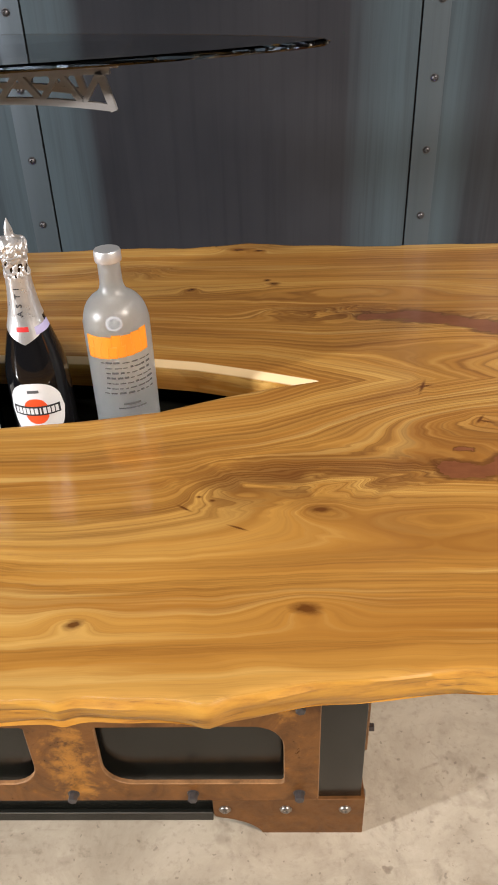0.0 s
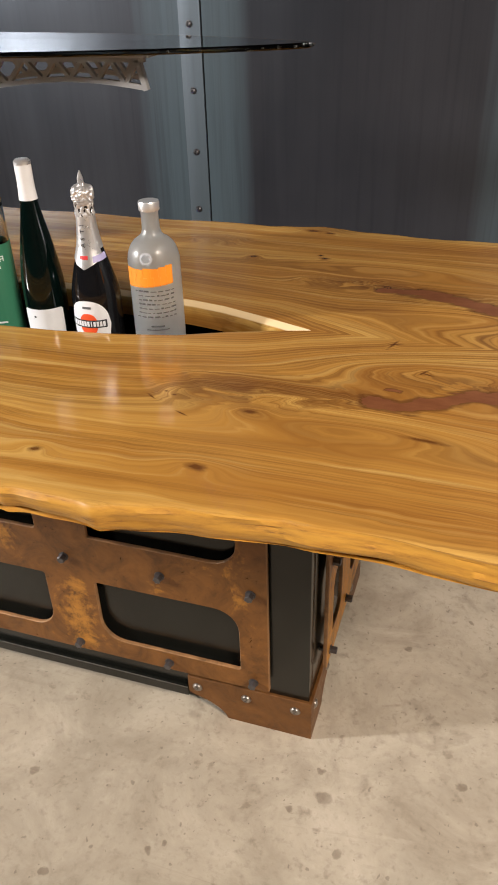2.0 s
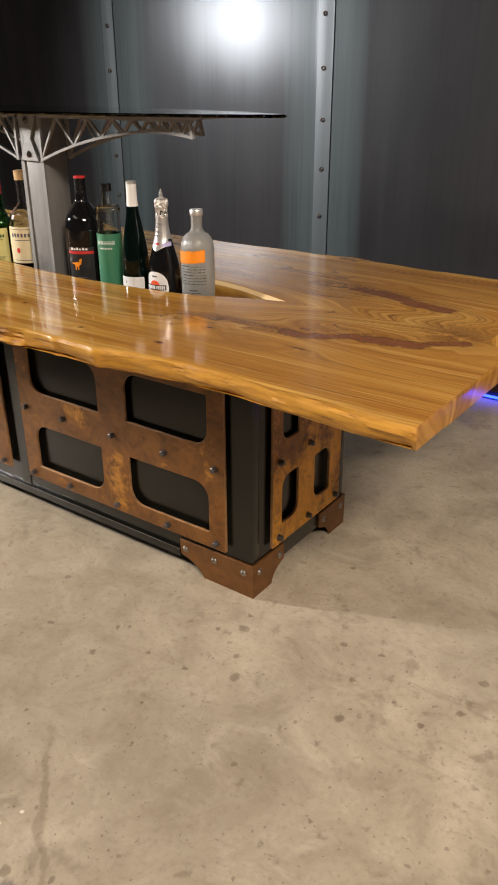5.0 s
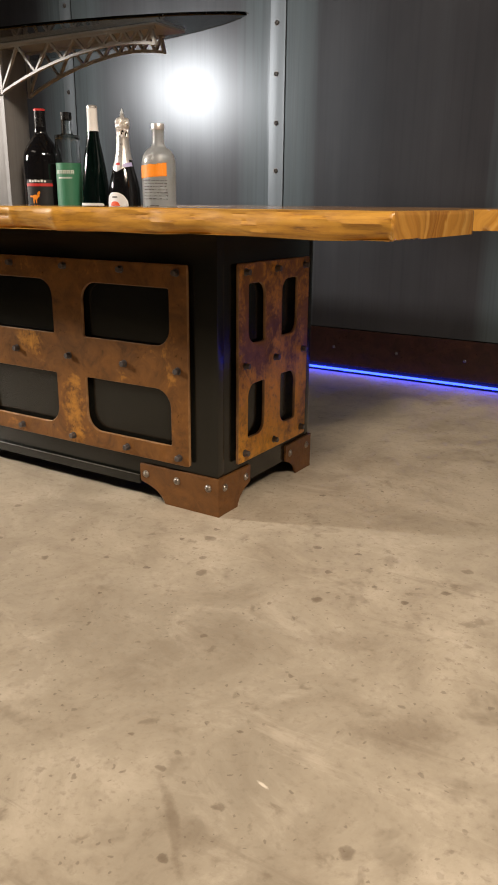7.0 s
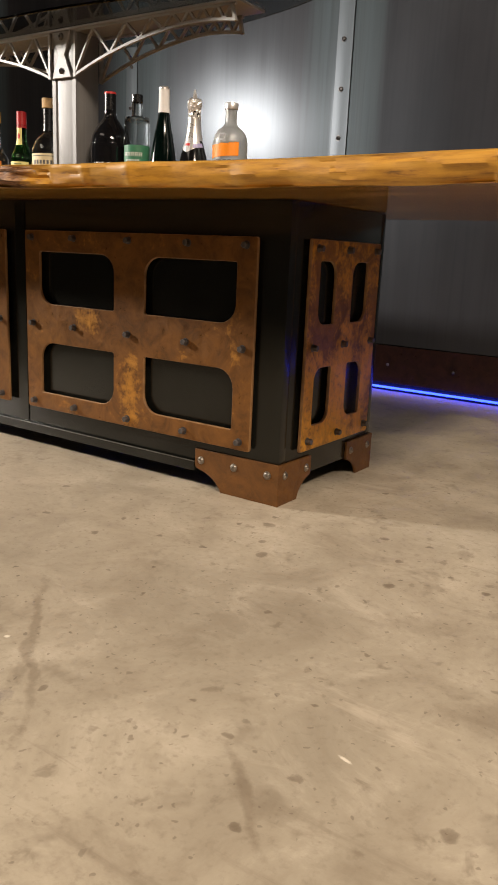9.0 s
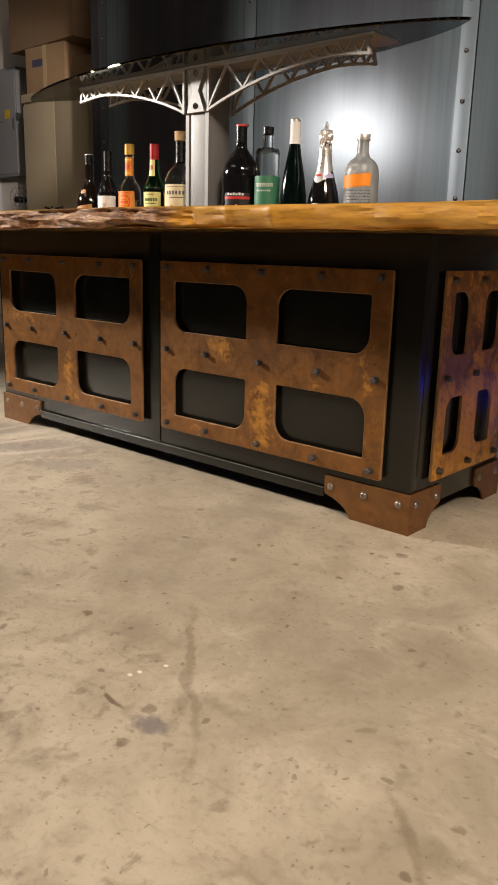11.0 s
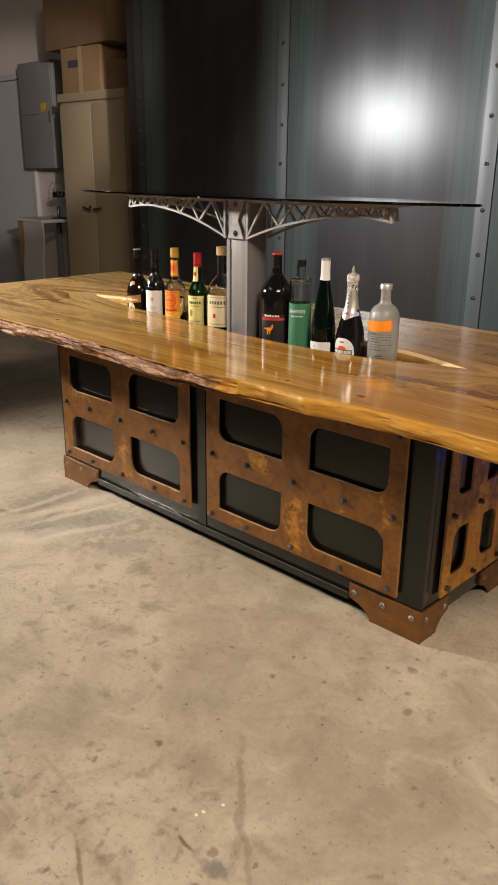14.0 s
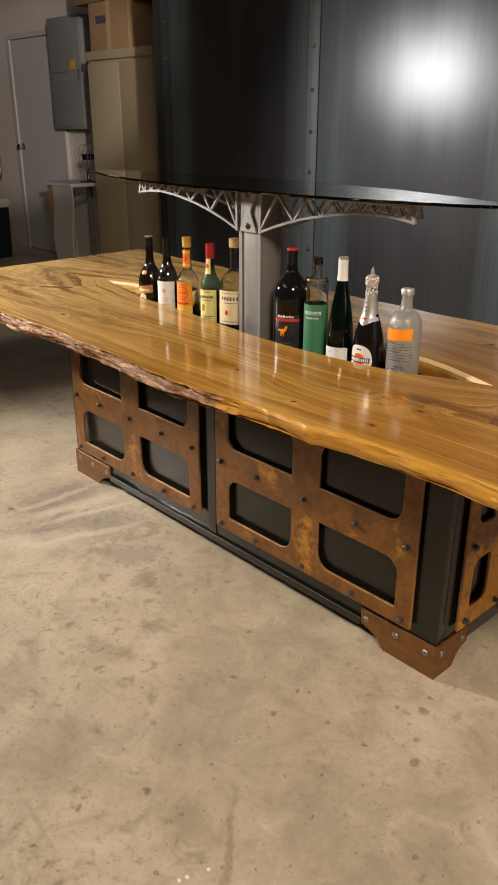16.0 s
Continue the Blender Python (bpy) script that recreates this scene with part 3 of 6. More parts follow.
M_BLACK = plain("black_plastic", (0.005, 0.005, 0.006), 0.25, 0, 0.2, 12.0)
M_CHROME = plain("chrome", (0.62, 0.62, 0.62), 0.16, 1.0, 0.1, 40.0)
M_LED = glow("led_light", (0.012, 0.034, 1.0), 11.0)

# ---- mesh helpers ----
def part(name, bm, mat, parent=None, label="", at=None, smooth=False):
    me = bpy.data.meshes.new(name)
    bmesh.ops.recalc_face_normals(bm, faces=bm.faces)
    if smooth:
        for f in bm.faces:
            f.smooth = True
        for e in bm.edges:
            if len(e.link_faces) == 2 and e.calc_face_angle(0) > 0.7:
                e.smooth = False
    bm.to_mesh(me)
    bm.free()
    me.materials.append(mat)
    ob = new(name, me)
    if at is not None:
        ob.location = at
    if parent:
        ob.parent = parent
    if label:
        tagged(ob, label)
    return ob


def again(ob, at, turn=(0, 0, 0), name=None):
    """Another of the same piece: an object of its own on the same mesh."""
    o = new(name or ob.name.split(".")[0], ob.data)
    o.parent = ob.parent
    o.location, o.rotation_euler = at, turn
    return o


def thing(name, label, category, at=(0, 0, 0), group="", kind=""):
    e = new(name)
    e.empty_display_size = 0.05
    e.location = at
    return tagged(e, label, category, group, kind)


def box(bm, lo, hi, bevel=0.0):
    vs = bmesh.ops.create_cube(bm, size=1.0)["verts"]
    c = [(a + b) / 2 for a, b in zip(lo, hi)]
    s = [b - a for a, b in zip(lo, hi)]
    for v in vs:
        v.co = Vector([c[i] + v.co[i] * s[i] for i in range(3)])
    if bevel:
        es = {e for v in vs for e in v.link_edges}
        bmesh.ops.bevel(bm, geom=list(es), offset=bevel, segments=2, affect="EDGES", profile=0.6)
    return bm


def boxed(lo, hi, bevel=0.0):
    return box(bmesh.new(), lo, hi, bevel)


def lathe(bm, profile, segs=32, centre=(0, 0, 0)):
    """Turns a profile of (radius, height) round the upright axis."""
    rings = []
    for r, z in profile:
        if r < 1e-6:
            rings.append([bm.verts.new((centre[0], centre[1], centre[2] + z))])
        else:
            rings.append([bm.verts.new((centre[0] + r * math.cos(2 * math.pi * i / segs), centre[1] + r * math.sin(2 * math.pi * i / segs), centre[2] + z)) for i in range(segs)])
    for a, b in zip(rings, rings[1:]):
        for i in range(segs):
            j = (i + 1) % segs
            if len(a) == 1 and len(b) == 1:
                continue
            if len(a) == 1:
                bm.faces.new((a[0], b[i], b[j]))
            elif len(b) == 1:
                bm.faces.new((a[i], b[0], a[j]))
            else:
                bm.faces.new((a[i], b[i], b[j], a[j]))
    return bm


def rod(bm, a, b, r, segs=8, flat=0.0):
    """A straight bar from a to b; flat > 0 makes it a flat bar of that depth along y."""
    a, b = Vector(a), Vector(b)
    d = (b - a).normalized()
    side = Vector((0, 1, 0)) if abs(d.y) < 0.9 else Vector((1, 0, 0))
    u = d.cross(side).normalized()
    w = d.cross(u).normalized()
    if flat:
        offs = [u * r + w * flat, u * r - w * flat, -u * r - w * flat, -u * r + w * flat]
    else:
        offs = [u * r * math.cos(2 * math.pi * i / segs) + w * r * math.sin(2 * math.pi * i / segs) for i in range(segs)]
    lo = [bm.verts.new(a + o) for o in offs]
    hi = [bm.verts.new(b + o) for o in offs]
    n = len(offs)
    for i in range(n):
        bm.faces.new((lo[i], lo[(i + 1) % n], hi[(i + 1) % n], hi[i]))
    bm.faces.new(lo[::-1])
    bm.faces.new(hi)
    return bm


def window_loop(x0, x1, z0, z1, round_corners, r, steps=6):
    """A rectangle as a loop of points; corners named in round_corners (tl, tr, br, bl) are rounded."""
    pts = []
    for key, cx, cz, sx, sz, a0 in (("bl", x0, z0, 1, 1, 180), ("br", x1, z0, -1, 1, 270), ("tr", x1, z1, -1, -1, 0), ("tl", x0, z1, 1, -1, 90)):
        q = r if key in round_corners else 0.006
        for i in range(steps + 1):
            a = radians(a0 + 90 * i / steps)
            pts.append((cx + sx * q + q * math.cos(a), cz + sz * q + q * math.sin(a)))
    return pts


def plate(outer, holes, thickness, chamfer=0.0012):
    """A flat plate in the x-z plane, its face at y = 0 and its back at y = thickness, with holes through it."""
    bm = bmesh.new()

    def shifted(loop, d):
        n = len(loop)
        area = sum(loop[i][0] * loop[(i + 1) % n][1] - loop[(i + 1) % n][0] * loop[i][1] for i in range(n))
        s = 1 if area > 0 else -1
        out = []
        for i in range(n):
            ax, az = loop[i - 1]
            bx, bz = loop[(i + 1) % n]
            l = math.hypot(bx - ax, bz - az) or 1
            out.append((loop[i][0] + d * s * (bz - az) / l, loop[i][1] - d * s * (bx - ax) / l))
        return out
    fronts, backs = [], []
    for k, loop in enumerate([outer] + holes):
        face = shifted(loop, -chamfer if k == 0 else chamfer)
        a = [bm.verts.new((x, 0, z)) for x, z in face]
        b = [bm.verts.new((x, chamfer, z)) for x, z in loop]
        c = [bm.verts.new((x, thickness, z)) for x, z in loop]
        n = len(loop)
        for i in range(n):
            j = (i + 1) % n
            bm.faces.new((a[i], a[j], b[j], b[i])).material_index = 1
            bm.faces.new((b[i], b[j], c[j], c[i])).material_index = 1
        fronts += [bm.edges.get((a[i], a[(i + 1) % n])) for i in range(n)]
        backs += [bm.edges.get((c[i], c[(i + 1) % n])) for i in range(n)]
    bmesh.ops.triangle_fill(bm, edges=fronts, use_beauty=True)
    bmesh.ops.triangle_fill(bm, edges=backs, use_beauty=True)
    return bm


def hex_bolt(r=0.0085, h=0.006):
    """A hexagon head on its washer; the axis points to -y, the seat at y = 0."""
    bm = bmesh.new()
    lathe(bm, [(0, 0), (r * 1.25, 0), (r * 1.25, 0.0013), (0, 0.0013)], 14)
    lathe(bm, [(r * 0.98, 0.0013), (r, h - 0.001), (r * 0.82, h), (0, h)], 6)
    bmesh.ops.rotate(bm, verts=bm.verts, matrix=Matrix.Rotation(radians(90), 3, "X"))
    return bm


def button_bolt(r=0.0085, h=0.005):
    """A domed head with a socket, on a washer; the axis points to -y."""
    bm = bmesh.new()
    lathe(bm, [(r * 1.2, 0), (r * 1.2, 0.001), (r, 0.001), (r * 0.97, h * 0.45), (r * 0.75, h * 0.85), (r * 0.45, h), (r * 0.40, h * 0.45), (0, h * 0.45)], 14)
    bmesh.ops.rotate(bm, verts=bm.verts, matrix=Matrix.Rotation(radians(90), 3, "X"))
    return bm


# ---- the room ----
WALL_Y, WEST = 2.478, -3.250
ROOM = (-9.0, -4.2, 5.0, 3.52, 3.6)     # west, south, east, north, height


def room():
    w, s, e, n, h = ROOM
    bm = bmesh.new()
    box(bm, (w - 0.2, s - 0.2, -0.15), (e + 0.2, n + 0.2, 0.0))
    tagged(part("floor", bm, M_FLOOR), "stained bare concrete slab floor", "floor", kind="structure")
    tagged(part("ceiling", boxed((w - 0.2, s - 0.2, h), (e + 0.2, n + 0.2, h + 0.15)), M_CEILING), "plain dim workshop ceiling", "ceiling", kind="structure")
    for name, lo, hi in (("wall_west", (w - 0.2, s, 0), (w, n, h)), ("wall_east", (e, s, 0), (e + 0.2, n, h)),
                         ("wall_south", (w - 0.2, s - 0.2, 0), (e + 0.2, s, h)), ("wall_north", (w - 0.2, n, 0), (e + 0.2, n + 0.2, h))):
        tagged(part(name, boxed(lo, hi), M_PLASTER if name == "wall_north" else M_DIM), "pale painted workshop wall" if name == "wall_north" else "dark painted workshop wall", "wall", kind="structure")


def wall_sheet(a, b, z0, z1, flange):
    """One sheet: flat, with the bolted edge (west -1, east 1, none 0) bowed forwards a little where the bolts draw it down."""
    xs = [a + (b - a) * i / 8 for i in range(9)]
    edge = a if flange < 0 else b
    if flange:
        xs = [x for x in xs if abs(x - edge) > 0.11] + [edge - flange * 0.090 * i / 18 for i in range(19)] + [edge - flange * 0.105]
        xs = sorted(xs)

    def front(x):
        if not flange:
            return 0.0
        u = abs(x - edge) / 0.090
        return 0.0 if u >= 1 else -0.0010 * math.sin(math.pi * u) ** 2 - 0.0012 * (1 - u) ** 2
    bm = bmesh.new()
    loop = [(x, front(x)) for x in xs] + [(b, 0.005), (a, 0.005)]
    lo, hi = ([bm.verts.new((x, y, z)) for x, y in loop] for z in (z0, z1))
    n = len(loop)
    for i in range(n):
        f = bm.faces.new((lo[i], lo[(i + 1) % n], hi[(i + 1) % n], hi[i]))
        if flange and i < len(xs) - 1 and max(abs(loop[i][0] - edge), abs(loop[i + 1][0] - edge)) < 0.078:
            f.material_index = 1
    bm.faces.new(lo)
    bm.faces.new(hi[::-1])
    return bm


def steel_wall():
    """Dark lapped sheets with bolted edges, over a rusty kick plate with a strip of light under it."""
    wall = thing("wall_steel_screen", "dark hot-rolled steel sheet wall with bolted seams", "wall", kind="structure")
    part("backing", boxed((WEST, WALL_Y + 0.006, 0.0), (4.9, WALL_Y + 0.12, 2.75)), M_JOINT, wall)
    bolt_lines = [-3.14 + 1.216 * i for i in range(8)]
    bolt_lines[1], bolt_lines[2], bolt_lines[3] = -1.915, -0.680, 0.521
    # the joint lies east of the bolts on the west sheets, west of them from the fourth line on
    joints = [x + (0.043 if i < 3 else -0.049) for i, x in enumerate(bolt_lines)]
    bolt = None
    for i, (a, b) in enumerate(zip([WEST - 0.003] + joints, joints + [4.9])):
        flange = 1 if i < 3 else (-1 if i > 3 else 0)
        a, b = a + 0.003, b - 0.003
        c = (a + b) / 2
        sheet = part("steel_sheet", wall_sheet(a - c, b - c, 0.205, 2.75, flange), M_WALL, wall, at=(c, WALL_Y, 0), smooth=True)
        sheet.data.materials.append(M_SEAM)
        part("kick_plate", boxed((a - c - 0.002, -0.006, 0.036), (b - c + 0.002, 0.004, 0.20), 0.0015), M_KICK, wall, "rusty brown steel kick plate", at=(c, WALL_Y, 0))
        if not flange:
            continue
        x = bolt_lines[i if flange > 0 else i - 1]
        for k in range(12):
            p = (x - c + 0.003 * math.sin(k * 5 + x), -0.0016, 0.283 + 0.1985 * k)
            if bolt is None:
                bolt = part("bolt", button_bolt(0.0098, 0.0075), M_BOLT, sheet, at=p, smooth=True)
            else:
                o = again(bolt, p)
                o.parent = sheet
    for k in range(9):
        o = again(bolt, (-1.86 + 0.302 * k, WALL_Y - 0.006, 0.117))
        o.parent = wall
        o.scale = (0.6, 0.6, 0.6)
    strip = part("led_strip", boxed((-3.15, -0.016, 0.013), (4.8, -0.004, 0.021), 0.002), M_LED, at=(0, WALL_Y, 0))
    tagged(strip, "glowing blue light strip along the foot of the steel wall", "light strip")


room()
steel_wall()

# ---- the bar table ----
TOP, UNDER = 0.73, 0.684
X0, X1 = -2.250, 0.697
VOID = (-1.672, 0.104)
FRONT = [(-2.3, 0.490), (-1.9, 0.480), (-1.37, 0.465), (-1.19, 0.475), (-1.04, 0.480), (-0.7, 0.455), (-0.46, 0.445), (-0.38, 0.450),
         (-0.24, 0.475), (-0.15, 0.472), (-0.02, 0.472), (0.07, 0.486), (0.2, 0.502), (0.35, 0.496), (0.5, 0.491), (0.62, 0.483), (0.8, 0.476)]
BACK = [(-2.3, 1.600), (-1.5, 1.575), (-0.87, 1.545), (-0.43, 1.538), (-0.11, 1.538), (0.0, 1.560), (0.09, 1.536), (0.25, 1.522), (0.8, 1.530)]
NEAR = [(-1.672, 1.035), (-1.5, 0.985), (-1.29, 0.950), (-1.02, 0.930), (-0.73, 0.896), (-0.5, 0.884), (-0.316, 0.892), (-0.21, 0.905), (-0.11, 0.925), (-0.03, 0.958), (0.04, 0.982), (0.104, 0.999)]
FAR = [(-1.672, 1.043), (-1.55, 1.085), (-1.3, 1.105), (-0.9, 1.110), (-0.5, 1.108), (-0.27, 1.092), (-0.134, 1.077), (-0.07, 1.064), (0.0, 1.041), (0.053, 1.022), (0.104, 1.003)]


def along(table, x):
    xs, ys = zip(*table)
    return np.interp(x, xs, ys)


def wave(x, seed, scale):
    return noise.noise((x * scale, seed, 0.3))


def slab_end(y):
    """Where the slab's east end lies: straight, with a worn natural notch by the heart."""
    d = (y - 1.02) / 0.085
    return X1 - 0.064 * math.exp(-d ** 4)


# knots and eyes: x, y, how far the grain parts, half-lengths, darkness
KNOTS = [(0.069, 0.569, 0.030, 0.030, 0.014, 0.0), (-0.151, 0.557, 0.024, 0.020, 0.011, 0.0), (0.090, 0.717, 0.030, 0.022, 0.014, 0.0),
         (0.040, 0.775, 0.060, 0.060, 0.032, 0.10), (-0.01, 0.760, 0.040, 0.030, 0.020, 0.10), (0.16, 0.785, 0.035, 0.05, 0.018, 0.15),
         (0.17, 0.712, 0.060, 0.13, 0.034, 0.0), (0.30, 0.715, 0.030, 0.10, 0.025, 0.0),
         (0.310, 0.890, 0.085, 0.13, 0.045, 0.05), (0.305, 0.893, 0.015, 0.008, 0.010, 0.0), (0.37, 1.115, 0.080, 0.13, 0.045, 0.05),
         (0.246, 0.979, 0.012, 0.006, 0.016, 0.0), (0.047, 1.350, 0.02, 0.012, 0.009, 0.0), (0.035, 1.366, 0.01, 0.006, 0.008, 0.0),
         (-0.02, 1.522, 0.040, 0.030, 0.014, 0.0), (0.02, 1.515, 0.02, 0.016, 0.010, 0.0), (0.12, 1.222, 0.05, 0.06, 0.018, 0.15), (0.05, 1.235, 0.03, 0.03, 0.014, 0.15),
         (0.17, 1.325, 0.060, 0.17, 0.030, 0.0), (-0.22, 1.42, 0.05, 0.05, 0.024, 0.0), (-0.10, 1.33, 0.03, 0.012, 0.010, 0.0),
         (-0.75, 0.66, 0.07, 0.18, 0.045, 0.0), (-1.28, 0.60, 0.05, 0.07, 0.028, 0.0), (-0.42, 0.62, 0.045, 0.12, 0.03, 0.05)]
RESIN = [(0.243, 0.790, 0.289, 0.782, 0.017), (0.289, 0.782, 0.342, 0.813, 0.017), (0.342, 0.813, 0.387, 0.840, 0.016), (0.387, 0.840, 0.450, 0.846, 0.022), (0.450, 0.846, 0.52, 0.862, 0.020), (0.263, 0.829, 0.280, 0.826, 0.004),
         (0.19, 1.208, 0.262, 1.208, 0.014), (0.262, 1.208, 0.325, 1.190, 0.020), (0.325, 1.190, 0.400, 1.158, 0.020), (0.400, 1.158, 0.47, 1.150, 0.018), (0.50, 0.86, 0.60, 0.93, 0.012),
         (-1.745, 0.775, -1.655, 0.845, 0.010)]


def grain_fields(x, y, z):
    yc = np.abs(y - 1.0)
    vh = np.interp(x, [-1.75, -1.672, -1.3, -0.7, -0.2, 0.104, 0.3], [0.0, 0.02, 0.08, 0.10, 0.085, 0.01, 0.0])
    f = yc - vh * np.exp(-np.maximum(yc - vh, 0) / 0.16)
    f = f + 0.34 * np.clip(x - 0.02, 0, 0.6) * np.exp(-(yc / 0.15) ** 2)
    f = f + 0.30 * np.clip(-1.6 - x, 0, 0.6) * np.exp(-(yc / 0.15) ** 2)
    knot = np.zeros_like(x)
    for kx, ky, a, sx, sy, dark in KNOTS:
        q = ((x - kx) / sx) ** 2 + ((y - ky) / sy) ** 2
        f = f + np.sign(ky - 1.0) * -a * np.exp(-q * 0.5)
        knot = np.maximum(knot, dark * np.exp(-q * (0.9 if dark < 0.85 else 2.5)))
    resin = np.zeros_like(x)
    for ax, ay, bx, by, w in RESIN:
        t = np.clip(((x - ax) * (bx - ax) + (y - ay) * (by - ay)) / ((bx - ax) ** 2 + (by - ay) ** 2), 0, 1)
        d = np.hypot(x - ax - t * (bx - ax), y - ay - t * (by - ay))
        resin = np.maximum(resin, np.clip(1 - d / (2 * w), 0, 1) * np.where(z > UNDER + 0.01, 1, 0.4))
    return f, knot, resin


BURLS = [(0.08, 0.775, 0.13, 0.045, 1.0), (0.0, 0.765, 0.06, 0.05, 0.8), (0.20, 0.79, 0.06, 0.03, 0.7), (0.14, 1.225, 0.10, 0.03, 0.8), (0.40, 0.86, 0.16, 0.03, 0.5),
         (0.35, 1.19, 0.16, 0.03, 0.5), (-0.22, 1.42, 0.08, 0.04, 0.6), (0.0, 1.53, 0.08, 0.03, 0.6), (0.56, 0.97, 0.08, 0.08, 0.8), (-1.85, 0.78, 0.40, 0.24, 0.42), (-1.25, 0.66, 0.35, 0.10, 0.36), (-1.9, 1.3, 0.3, 0.2, 0.40)]


# where the dark year lines stand out: the crotch, the swirls and the west end
FIGURE = [(0.38, 1.0, 0.38, 0.28, 1.0), (0.15, 0.77, 0.24, 0.09, 0.95), (0.10, 1.22, 0.30, 0.07, 0.95), (0.20, 0.70, 0.20, 0.07, 0.55), (0.15, 1.33, 0.22, 0.05, 0.6),
          (-1.95, 0.85, 0.45, 0.35, 0.32), (-1.3, 0.66, 0.5, 0.12, 0.5), (-1.9, 1.3, 0.4, 0.25, 0.3), (-0.7, 0.70, 0.35, 0.07, 0.5), (-0.05, 0.95, 0.2, 0.07, 0.5)]


def extra_fields(co, pale):
    """Where the figure curls, the pale sapwood round the opening's far rim, and the lamplight painted on the west end.
    """
    x, y, z = co[:, 0], co[:, 1], co[:, 2]
    burl = np.full_like(x, 0.06)
    for bx, by, sx, sy, a in BURLS:
        burl = np.maximum(burl, a * np.exp(-((x - bx) / sx) ** 2 - ((y - by) / sy) ** 2))
    figure = np.full_like(x, 0.33) + 0.12 * np.sin(9 * y + 2 * x)
    for bx, by, sx, sy, a in FIGURE:
        figure = np.maximum(figure, a * np.exp(-((x - bx) / sx) ** 2 - ((y - by) / sy) ** 2))
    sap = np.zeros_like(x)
    # painted lamplight: the wood grows paler westwards, towards the work light
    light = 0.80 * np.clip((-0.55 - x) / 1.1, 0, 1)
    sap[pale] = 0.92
    return burl, sap, figure, light


